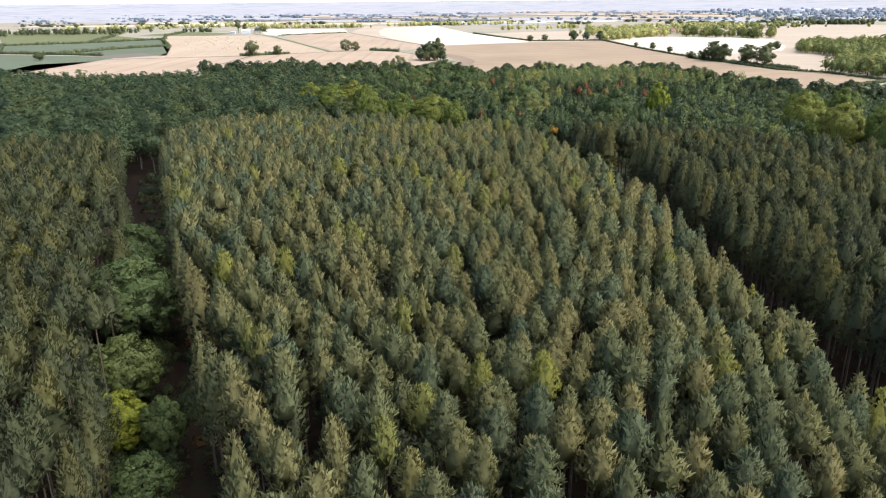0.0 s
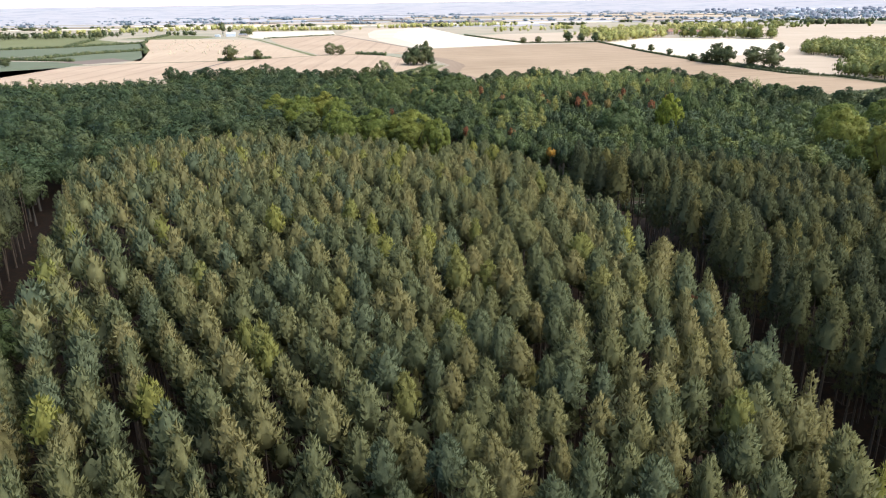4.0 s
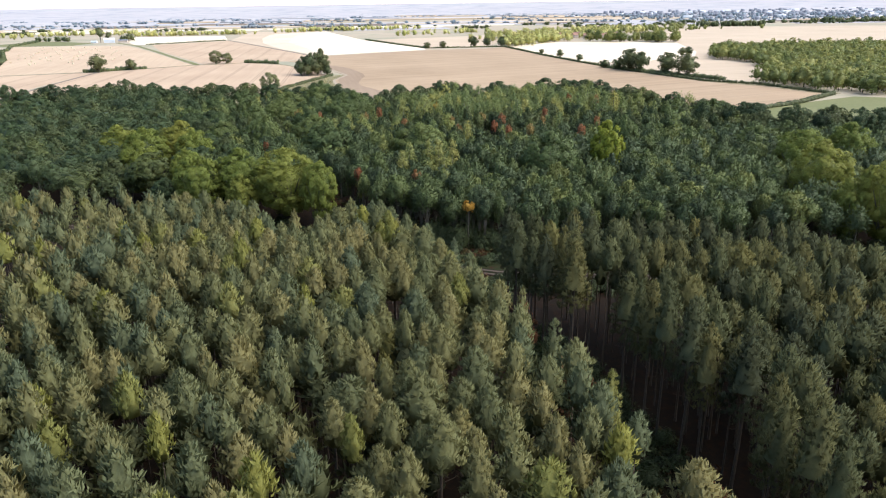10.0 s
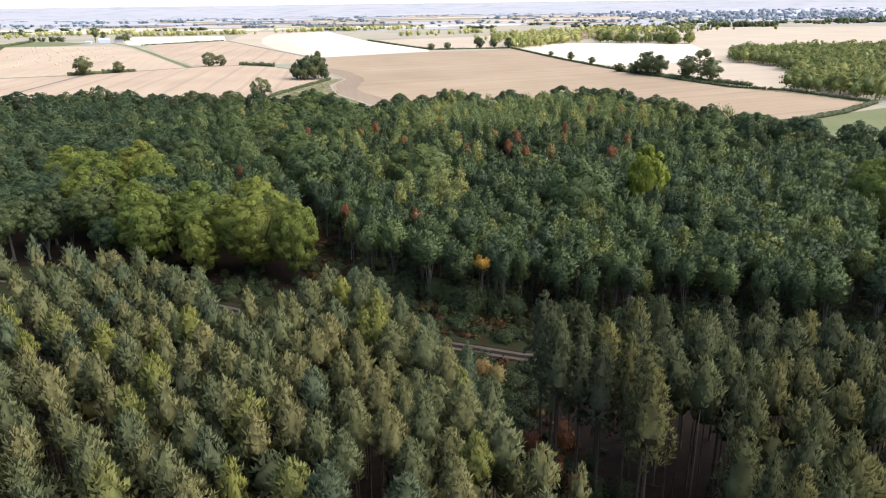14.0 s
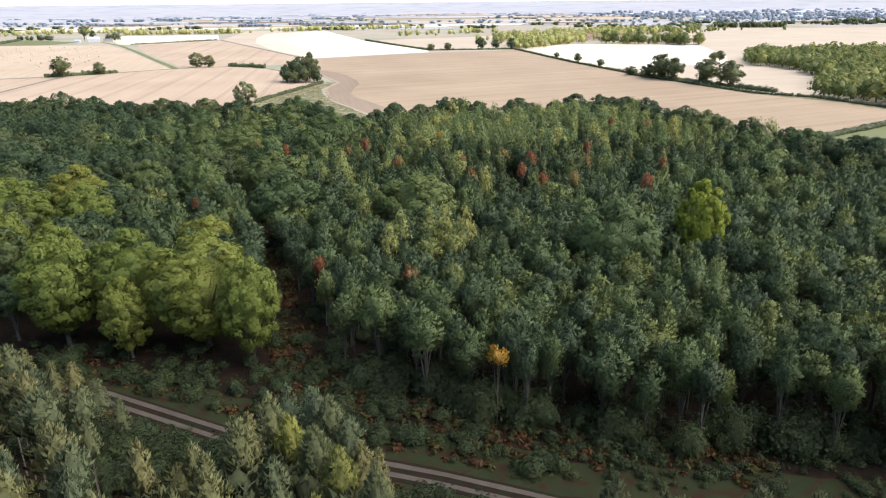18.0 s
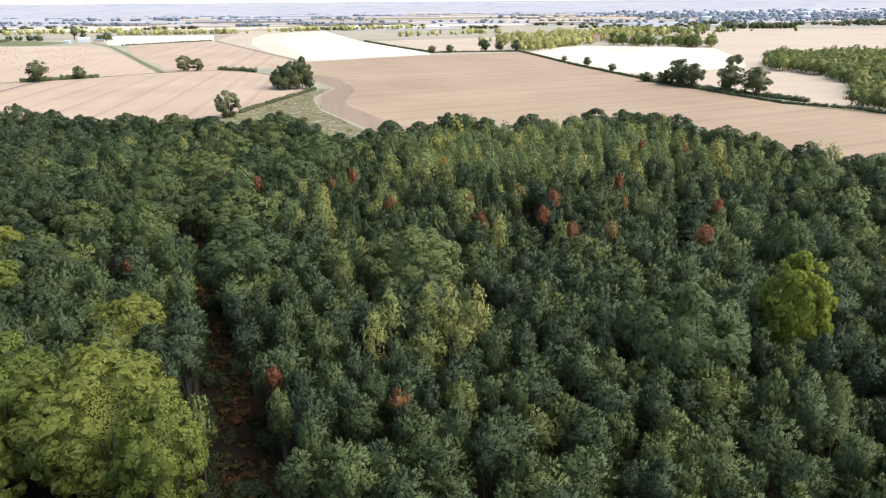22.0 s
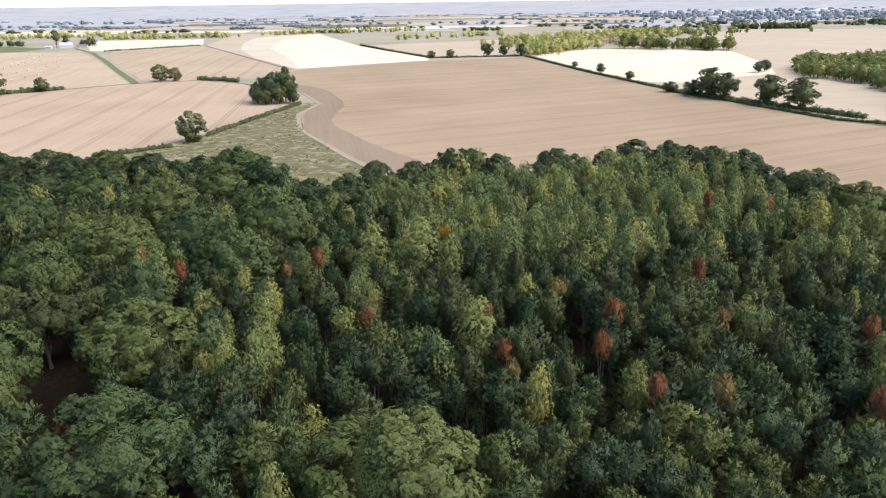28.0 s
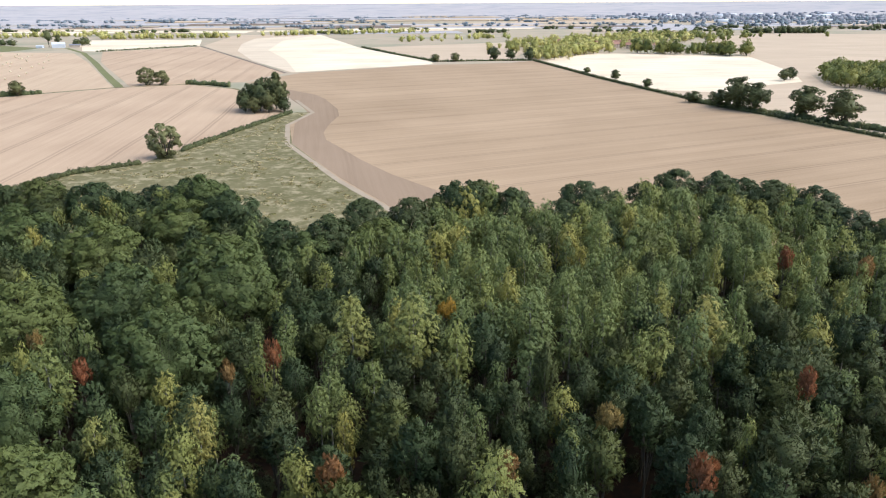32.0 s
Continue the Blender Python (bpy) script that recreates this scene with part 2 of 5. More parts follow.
BRACKEN = foliage("bracken_fronds", ((0.0, (0.060, 0.031, 0.013)), (0.4, (0.096, 0.041, 0.015)), (0.7, (0.067, 0.056, 0.015)), (1.0, (0.042, 0.050, 0.015))), grain=(9.0, 9.0, 9.0), cover=0.58)
SHRUB = foliage("shrub_leaves", ((0.0, (0.030, 0.043, 0.018)), (1.0, (0.051, 0.066, 0.023))), grain=(6.0, 6.0, 6.0), cover=0.5)
GRASS = foliage("rough_grass_blades", ((0.0, (0.220, 0.210, 0.084)), (0.5, (0.374, 0.315, 0.158)), (1.0, (0.528, 0.441, 0.263))), grain=(9.0, 9.0, 9.0), cover=0.58)
PINE_BARK = bark("pine_bark", (0.06, 0.044, 0.031), (0.13, 0.095, 0.068))
OAK_BARK = bark("oak_bark", (0.05, 0.042, 0.032), (0.105, 0.09, 0.07))
BIRCH_BARK = bark("birch_bark", (0.10, 0.09, 0.075), (0.40, 0.38, 0.35), 1.2)
DEAD_WOOD = bark("bleached_dead_wood", (0.34, 0.28, 0.23), (0.50, 0.43, 0.37))
# litter, ride and verge: the trees' shade is darkened into these ground colours
LITTER = soil("litter_with_painted_shade", (0.008, 0.005, 0.004), (0.017, 0.012, 0.007), (0.024, 0.012, 0.006), 1.6, 0.15)
RIDE = soil("ride_with_painted_shade", (0.012, 0.008, 0.005), (0.025, 0.015, 0.010), (0.014, 0.017, 0.007), 1.2, 0.2)
VERGE = soil("verge_with_painted_shade", (0.016, 0.021, 0.008), (0.029, 0.034, 0.014), (0.029, 0.015, 0.008), 1.0, 0.15)
MEADOW = soil("rough_meadow", (0.119, 0.110, 0.050), (0.205, 0.179, 0.095), (0.317, 0.270, 0.164), 0.36, 0.05)
GRAVEL = soil("track_gravel", (0.060, 0.046, 0.036), (0.101, 0.081, 0.065), None, 4.0, 0.3, 0.02)
PATH = soil("dry_path", (0.315, 0.247, 0.180), (0.420, 0.345, 0.255), None, 2.0, 0.1)
GREENFIELD = soil("pasture", (0.141, 0.152, 0.064), (0.207, 0.200, 0.098), None, 0.4, 0.03)
DULLFIELD = soil("root_crop_field", (0.120, 0.139, 0.083), (0.165, 0.176, 0.112), None, 0.4, 0.02)
PLOUGH = soil("ploughed_field", (0.180, 0.135, 0.105), (0.232, 0.180, 0.143), None, 0.4, 0.02)
FARLAND = soil("distant_farmland", (0.36, 0.295, 0.215), (0.45, 0.37, 0.27), (0.30, 0.285, 0.20), 0.02, 0.003)
# far plain: distance haze is put into the pale lavender soil colour
HAZE = soil("farmland_with_painted_haze", (0.399, 0.372, 0.373), (0.484, 0.446, 0.436), (0.342, 0.339, 0.356), 0.02, 0.003)
STRAW_MAIN = stubble("stubble_main", (0.317, 0.220, 0.136), (0.436, 0.309, 0.199), 25.0, 24.0, 0.84)
STRAW_LEFT = stubble("stubble_west", (0.413, 0.289, 0.195), (0.513, 0.372, 0.254), 97.0, 24.0, 0.80)
STRAW_HEAD = stubble("stubble_headland", (0.264, 0.185, 0.122), (0.320, 0.228, 0.155), 100.0, 40.0, 0.95)
STRAW_BALE = stubble("stubble_baled", (0.452, 0.323, 0.218), (0.544, 0.405, 0.278), 104.0, 12.0, 0.93)
# the next two paint sunshine through a cloud gap into the straw colour
STRAW_SUNLIT = stubble("stubble_painted_sun", (0.612, 0.482, 0.344), (0.873, 0.742, 0.555), 10.0, 30.0, 0.95)
STRAW_SUN_FRINGE = stubble("stubble_painted_sun_fringe", (0.545, 0.435, 0.320), (0.700, 0.590, 0.445), 10.0, 30.0, 0.95)
STRAW_PINK = stubble("stubble_far", (0.456, 0.350, 0.248), (0.548, 0.426, 0.305), 8.0, 30.0, 0.93)
SHEET_WHITE = soil("pale_sheeting", (0.52, 0.54, 0.58), (0.66, 0.68, 0.72), None, 0.3, 0.05)
BRICK_WALL = soil("pale_brick", (0.42, 0.33, 0.27), (0.55, 0.46, 0.38), None, 1.0, 0.2)
ROOF_TILE = soil("clay_roof_tile", (0.28, 0.15, 0.11), (0.36, 0.22, 0.17), None, 1.0, 0.2)
SLATE = soil("grey_slate", (0.16, 0.17, 0.20), (0.26, 0.27, 0.30), None, 1.0, 0.2)
WINDOW = soil("dark_window", (0.03, 0.035, 0.04), (0.05, 0.055, 0.06), None, 1.0, 0.2)
BALE = soil("straw_bale_straw", (0.55, 0.46, 0.32), (0.68, 0.58, 0.42), None, 3.0, 0.5)

# ---- mesh helpers ----
rng = np.random.default_rng(7)


def mesh_of(name, v, f, n, mat, tint=None):
    """A mesh of triangles from arrays; n: smooth normals or None; tint: one number a vertex."""
    me = bpy.data.meshes.new(name)
    v, f = np.asarray(v, np.float32), np.asarray(f, np.int32)
    me.vertices.add(len(v))
    me.vertices.foreach_set("co", v.ravel())
    me.loops.add(len(f) * 3)
    me.loops.foreach_set("vertex_index", f.ravel())
    me.polygons.add(len(f))
    me.polygons.foreach_set("loop_start", np.arange(len(f), dtype=np.int32) * 3)
    if tint is not None:
        a = me.attributes.new("tint", "FLOAT", "POINT")
        a.data.foreach_set("value", np.asarray(tint, np.float32))
    me.materials.append(mat)
    me.update(calc_edges=True)
    if n is not None:
        me.normals_split_custom_set_from_vertices(np.asarray(n, np.float32))
    return me


def rounded(v, f, zc, lump=0.8, bulge=None):
    """Turns the leaves' faces outwards and smooths their normals over the whole crown round the height zc; bulge: the way out of each leaf's own lump."""
    d = v - np.array((0, 0, zc))
    d[:, 2] = np.maximum(d[:, 2], -0.3 * np.abs(d[:, 2]))
    d = unit(d)
    if bulge is not None:
        d = unit(0.9 * d + bulge)
    fn = unit(np.cross(v[f[:, 1]] - v[f[:, 0]], v[f[:, 2]] - v[f[:, 0]]))
    back = (fn * d[f].mean(1)).sum(1) < 0
    f = np.where(back[:, None], f[:, ::-1], f)
    fn = np.where(back[:, None], -fn, fn)
    acc = np.zeros_like(v)
    for k in range(3):
        np.add.at(acc, f[:, k], fn)
    return v, f, unit(d + lump * unit(acc))


def joined(pieces):
    """One (vertices, faces) from several."""
    vs, fs, k = [], [], 0
    for v, f in pieces:
        vs.append(v)
        fs.append(np.asarray(f) + k)
        k += len(v)
    return np.concatenate(vs), np.concatenate(fs)


def unit(a):
    return a / np.maximum(np.linalg.norm(a, axis=-1, keepdims=True), 1e-6)


def leaves(c, nrm, size, r, aspect=0.6, hang=0.0):
    """A folded leaf spray at each place c, facing nrm; hang: how far its length turns down."""
    n = len(c)
    nrm = unit(nrm + 0.38 * r.normal(size=c.shape))
    u = r.normal(size=c.shape)
    u[:, 2] -= hang * 2.5
    u = unit(u - nrm * (u * nrm).sum(1, keepdims=True))
    w = np.cross(nrm, u)
    s = (size * r.uniform(0.65, 1.35, n))[:, None]
    fold = nrm * s * 0.16
    v = np.stack((c - u * s * 0.55 - fold, c + w * s * aspect * 0.5 + fold * 0.4, c + u * s * 0.55 - fold, c - w * s * aspect * 0.5 + fold * 0.4), 1).reshape(-1, 3)
    b = np.arange(n)[:, None] * 4
    return v, np.concatenate((b + (0, 1, 2), b + (0, 2, 3)))


def blob(centre, radii, r, seg=8, rings=5, rough=0.18):
    """A lumpy closed core."""
    ph = np.linspace(0, math.pi, rings + 1)[1:-1]
    th = np.arange(seg) * 2 * math.pi / seg
    p = np.stack((np.outer(np.sin(ph), np.cos(th)), np.outer(np.sin(ph), np.sin(th)), np.outer(np.cos(ph), np.ones(seg))), -1).reshape(-1, 3)
    p = np.concatenate(([[0, 0, 1.0]], p, [[0, 0, -1.0]]))
    p = p * (1 + rough * r.normal(size=(len(p), 1))) * radii + centre
    f, last = [], len(p) - 1
    for i in range(seg):
        j = (i + 1) % seg
        f.append((0, 1 + i, 1 + j))
        for q in range(rings - 2):
            a, b = 1 + q * seg, 1 + (q + 1) * seg
            f += [(a + i, b + i, b + j), (a + i, b + j, a + j)]
        f.append((last, 1 + (rings - 2) * seg + j, 1 + (rings - 2) * seg + i))
    return p, np.array(f)


def tube(pts, radii, seg=6):
    """A tapered limb through points."""
    pts = np.asarray(pts, float)
    v = []
    for i, p in enumerate(pts):
        d = pts[min(i + 1, len(pts) - 1)] - pts[max(i - 1, 0)]
        a = unit(np.cross(d, (0.31, 0.9, 0.17)))
        b = unit(np.cross(d, a))
        for k in range(seg):
            t = 2 * math.pi * k / seg
            v.append(p + radii[i] * (a * math.cos(t) + b * math.sin(t)))
    f = []
    for i in range(len(pts) - 1):
        for k in range(seg):
            j = (k + 1) % seg
            a, b = i * seg, (i + 1) * seg
            f += [(a + k, b + k, b + j), (a + k, b + j, a + j)]
    return np.array(v), np.array(f)


# ---- kinds of tree: each gives the (vertices, faces) of its crown and of its trunk ----


def sprays(c, axis, nrm, length, aspect, r, wild=0.28):
    """Folded pointed sprays: each lies along its axis and faces nrm."""
    n = len(c)
    u = unit(axis + wild * r.normal(size=c.shape))
    nrm = unit(nrm + wild * r.normal(size=c.shape))
    nrm = unit(nrm - u * (nrm * u).sum(1, keepdims=True))
    w = np.cross(nrm, u)
    s = (length * r.uniform(0.65, 1.3, n))[:, None]
    fold = nrm * s * 0.10
    v = np.stack((c - u * s * 0.25 - fold, c + w * s * aspect * 0.5 + u * s * 0.15, c + u * s * 0.75 - fold, c - w * s * aspect * 0.5 + u * s * 0.15), 1).reshape(-1, 3)
    b = np.arange(n)[:, None] * 4
    return v, np.concatenate((b + (0, 1, 2), b + (0, 2, 3)))


def octs(c, radii, r):
    """Small uneven solid hearts of leaf lumps."""
    n = len(c)
    d = np.array(((1, 0, 0), (0, 1, 0), (-1, 0, 0), (0, -1, 0), (0, 0, 1), (0, 0, -1)), float)
    v = c[:, None] + d[None] * np.asarray(radii)[:, None] * r.uniform(0.8, 1.2, (n, 6, 1))
    f = np.array(((0, 1, 4), (1, 2, 4), (2, 3, 4), (3, 0, 4), (1, 0, 5), (2, 1, 5), (3, 2, 5), (0, 3, 5)))
    return v.reshape(-1, 3), (f[None] + (np.arange(n) * 6)[:, None, None]).reshape(-1, 3)


def pine(r, h=19.5, rad=1.9, deep=6.0, whorls=9, tuft=14, size=0.5, boughs=1):
    """A plantation pine: whorls of upswept boughs, each ending in tufts of upright needle candles."""
    z0 = h - deep
    up = np.array((0, 0, 1.0))
    ph, squeeze = r.uniform(0, 6.28), r.uniform(-0.12, 0.12)
    blunt = r.uniform(0.62, 0.95)

    def reach(t):
        return rad * (0.72 + 0.28 * np.minimum(1, t * 4)) * np.clip(1 - t ** 1.35, 0, 1) ** blunt

    tc, out, big = [], [], []
    for k in range(whorls):
        t = (k + r.uniform(-0.2, 0.2)) / whorls
        n = int(r.integers(5, 8)) if k < whorls - 2 else 4
        a0 = r.uniform(0, 6.28)
        for j in range(n):
            a = a0 + j * 2 * math.pi / n + r.normal(0, 0.2)
            q = reach(max(t, 0.0)) * r.uniform(0.85, 1.1) * (1 + squeeze * math.cos(2 * (a - ph)))
            o = np.array((math.cos(a), math.sin(a), 0))
            tc.append(o * q + up * (z0 + t * deep + 0.42 * q - 0.25))
            out.append(o * (1.0 - 0.6 * t) + up * 0.75)
            big.append(0.30 + 0.08 * rad * (1 - t))
            if q > 0.8:
                tc.append(o * q * 0.58 + up * (z0 + t * deep + 0.3 * q + 0.1))
                out.append(o * 0.5 + up)
                big.append(0.28 + 0.06 * rad * (1 - t))
    tc.append(np.array((0, 0, h - 0.55)))
    out.append(up * 1.4)
    big.append(0.34)
    tc, out, big = np.array(tc), unit(np.array(out)), np.array(big)
    w = np.repeat(np.arange(len(tc)), tuft)
    q = unit(r.normal(size=(len(w), 3)) * 0.75 + out[w])
    c = tc[w] + q * (big[w] * r.uniform(0.35, 1.0, len(w)))[:, None]
    tip = np.column_stack((r.normal(0, 0.05, (6, 2)), np.linspace(h - 0.6, h - 0.15, 6)))
    needles = sprays(np.concatenate((c, tip)), np.concatenate((q * 0.6 + 0.75 * up, np.tile(up * 1.5, (6, 1)))), np.concatenate((q + 0.4 * up, unit(r.normal(size=(6, 3)) * (1, 1, 0.1)))), size, 0.24 if boughs else 0.32, r, 0.24)
    seg, rings = (9, 6) if boughs else (7, 4)
    ts = np.linspace(0.38 if deep > 9 else 0, 0.93, rings)
    tt, aa = np.meshgrid(ts, np.arange(seg) * 2 * math.pi / seg, indexing="ij")
    rr = reach(tt) * 0.72 * (1 + 0.08 * r.normal(size=tt.shape))
    v = np.concatenate((np.stack((rr * np.cos(aa), rr * np.sin(aa), z0 + tt * deep * 0.92 + 0.3 * rr - 0.5), -1).reshape(-1, 3), [[0, 0, h - 0.7], [0, 0, z0 + 0.3 + ts[0] * deep]]))
    f, top = [], rings * seg
    for k in range(seg):
        m = (k + 1) % seg
        for p in range(rings - 1):
            a, b = p * seg, (p + 1) * seg
            f += [(a + k, a + m, b + m), (a + k, b + m, b + k)]
        f += [((rings - 1) * seg + k, (rings - 1) * seg + m, top), (m, k, top + 1)]
    bulge = np.repeat(np.concatenate((unit(out[w] + 0.25 * q), np.tile(up, (6, 1)))), 4, 0)
    if boughs:
        lean = r.normal(0, 0.12, 2)
        zs = np.array((0, 0.3, 0.6, 0.85, 0.97)) * h
        trunk = [tube([(lean[0] * math.sin(z), lean[1] * math.cos(z * 0.7), z) for z in zs], np.array((0.17, 0.14, 0.11, 0.06, 0.02)) * (h / 18), 6)]
        for k in range(10):
            a1, z = k * 2.4, z0 - 2.0 + deep * 0.1 * k
            d = np.array((math.cos(a1), math.sin(a1), 0)) * rad * 0.85
            trunk.append(tube([(0, 0, z - 0.35), (d[0] * 0.5, d[1] * 0.5, z - 0.1), (d[0] * 0.9, d[1] * 0.9, z + 0.3)], (0.035, 0.028, 0.012), 3))
    else:
        trunk = [tube([(0, 0, 0), (0, 0, h * 0.95)], (0.16, 0.03), 3)]
    bulge = np.concatenate((bulge, unit(v - (0, 0, h - deep * 0.7))))
    return rounded(*joined([needles, (v, np.array(f))]), h - deep * 0.8, 0.12, bulge), (*joined(trunk), None)


def broadleaf(r, h=15.0, rad=5.0, depth=0.75, lumps=26, n=1600, size=0.5, squash=0.85, clear=0.35, core=(10, 6), limbs=5, aspect=0.62, up=0.35, rise=0.0, low=0.45, solid=0.55):
    """A domed crown of leafy lumps on forking limbs."""
    rz = min(rad * depth, h * 0.46)
    zc = h - rz
    i = np.arange(lumps) + 0.5
    cz = 1 - (1 + low) * i / lumps
    ph = i * 2.39996
    cz = np.clip(cz + r.normal(0, 0.2, lumps), -0.95, 1)
    ph = ph + r.normal(0, 0.45, lumps)
    s = np.sqrt(1 - np.minimum(1, np.abs(cz)) ** 2)
    d = np.stack((s * np.cos(ph), s * np.sin(ph), cz), 1)
    lr = rad * r.uniform(0.25, 0.42, lumps) * (26 / lumps) ** 0.35
    lc = d * (rad - lr * 0.75)[:, None] * r.uniform(0.84, 1.06, (lumps, 1))
    lc[:, 2] *= rz / rad
    lc[:, 2] += zc
    w = r.choice(lumps, n, p=lr ** 2 / (lr ** 2).sum())
    q = unit(r.normal(size=(n, 3)) + d[w] * 0.9 + np.array((0, 0, up)))
    c = lc[w] + q * lr[w][:, None] * r.uniform(0.72, 1.08, (n, 1)) * (1, 1, squash)
    crown = [sprays(c, q * 0.7 + (0, 0, rise), q + (0, 0, 0.3), size, aspect, r, 0.3) if rise else leaves(c, q + (0, 0, 0.25), size, r, aspect)]
    hearts = octs(lc, np.outer(lr, (0.5, 0.5, 0.5 * squash)), r)
    heart = blob((0, 0, zc), (rad * solid, rad * solid, rz * solid * 1.1), r, core[0], core[1], 0.12)
    crown += [hearts, heart]
    bulge = np.concatenate((np.repeat(q, 4, 0), unit(hearts[0] - np.repeat(lc, 6, 0)), unit(heart[0] - (0, 0, zc))))
    zb = h * clear
    tr = rad * 0.055 + 0.06
    trunk = [tube([(0, 0, 0), (0.05, 0.03, zb * 0.5), (0, 0.05, zb), (0.1, 0, zc), (0, 0, h - rz * 0.5)], (tr * 1.3, tr, tr * 0.85, tr * 0.5, tr * 0.15), 7 if limbs else 3)]
    for a in range(limbs):
        t = a * 2 * math.pi / limbs + r.uniform(-0.4, 0.4)
        o = np.array((math.cos(t), math.sin(t), 0))
        trunk.append(tube([np.array((0, 0, zb * r.uniform(0.8, 1.1))), o * rad * 0.35 + (0, 0, zb + (zc - zb) * 0.7), o * rad * 0.72 + (0, 0, zc + rz * 0.25)], (tr * 0.6, tr * 0.4, tr * 0.12), 5))
    return rounded(*joined(crown), zc - rz * 0.2, 0.3, bulge), (*joined(trunk), None)


def birch(r, h=13.0, rad=2.4, n=700, size=0.42):
    """An airy crown of drooping sprays in overlapping plumes."""
    lumps = 15
    t = np.linspace(0.95, 0.52, lumps) + r.normal(0, 0.03, lumps)
    az = np.arange(lumps) * 2.4 + r.uniform(-0.4, 0.4, lumps)
    off = rad * np.minimum(1, (1.0 - t) * 5.0) * r.uniform(0.45, 0.8, lumps)
    lc = np.stack((off * np.cos(az), off * np.sin(az), t * h - 0.4), 1)
    lr = rad * r.uniform(0.38, 0.56, lumps)
    w = r.integers(0, lumps, n)
    q = unit(r.normal(size=(n, 3)) + (0, 0, 0.45))
    c = lc[w] + q * lr[w][:, None] * (1, 1, 1.1)
    c[:, 2] -= r.uniform(0, 1, n) ** 2 * 0.9
    out = unit(c - (0, 0, h * 0.55))
    crown = sprays(c, q * 0.5 + (0, 0, -0.9), q + out * 0.8 + (0, 0, 0.35), size, 0.5, r, 0.35)
    hearts = octs(lc - (0, 0, 0.25), np.outer(lr, (0.45, 0.45, 0.6)), r)
    crown = joined([crown, hearts])
    bulge = np.concatenate((np.repeat(unit(q + (0, 0, 0.25)), 4, 0), unit(hearts[0] - np.repeat(lc, 6, 0))))
    trunk = [tube([(0, 0, 0), (0.1, 0.05, h * 0.4), (0.05, 0.1, h * 0.75), (0, 0, h * 0.96)], (0.12, 0.09, 0.05, 0.012), 5)]
    for a in range(5):
        z = h * (0.4 + 0.09 * a)
        trunk.append(tube([(0.05, 0.05, z), (math.cos(a * 2.4) * rad * 0.5, math.sin(a * 2.4) * rad * 0.5, z + h * 0.12)], (0.04, 0.012), 3))
    return rounded(*crown, h * 0.55, 0.3, bulge), (*joined(trunk), None)


def sunk(shape, down):
    """The same tree set lower, its foot in the soil, as trees with skirts of scrub look from afar."""
    (v, f, n), (tv, tf, tn) = shape
    return (v - (0, 0, down), f, n), (tv - (0, 0, down), tf, tn)


def bush(r, h=1.6, rad=1.2, n=120, size=0.4, core=0.7):
    q = unit(r.normal(size=(n, 3)) + (0, 0, 0.5))
    q[:, 2] = np.abs(q[:, 2])
    c = q * (rad, rad, h) * r.uniform(0.6, 1.05, (n, 1))
    return rounded(*joined([leaves(c, q, size, r), blob((0, 0, h * 0.35), (rad * core, rad * core, h * 0.65 * core), r, 6, 4)]), 0.0, 0.8)


def part(name, data, parent, label=""):
    """Links a mesh as one object under a thing or a part."""
    ob = new(name, data)
    ob.parent = parent
    return tagged(ob, label)


class Kind:
    """A kind of tree in a few shapes, to plant singly as things or joined as a stand."""

    def __init__(self, name, shapes, leaf, wood, label, category, group=""):
        self.name, self.shapes, self.label, self.category, self.group = name, shapes, label, category, group
        self.leaf, self.wood = leaf, wood
        self.data = [(mesh_of(name + "_crown", *c, leaf), mesh_of(name + "_trunk", *t, wood)) for c, t in shapes]

    def plant(self, x, y, size=1.0, wide=1.0, label="", shape=None, turn=None, z=0.0):
        i = int(rng.integers(len(self.data))) if shape is None else shape
        e = new(self.name)
        e.empty_display_size = 0.5
        e.matrix_basis = pose(x, y, z, 0, 0, float(rng.uniform(0, 360)) if turn is None else turn) @ Matrix.Diagonal((size * wide, size * wide, size, 1))
        tagged(e, label or self.label, self.category, self.group)
        part("crown", self.data[i][0], e)
        part("trunk", self.data[i][1], e)
        return e


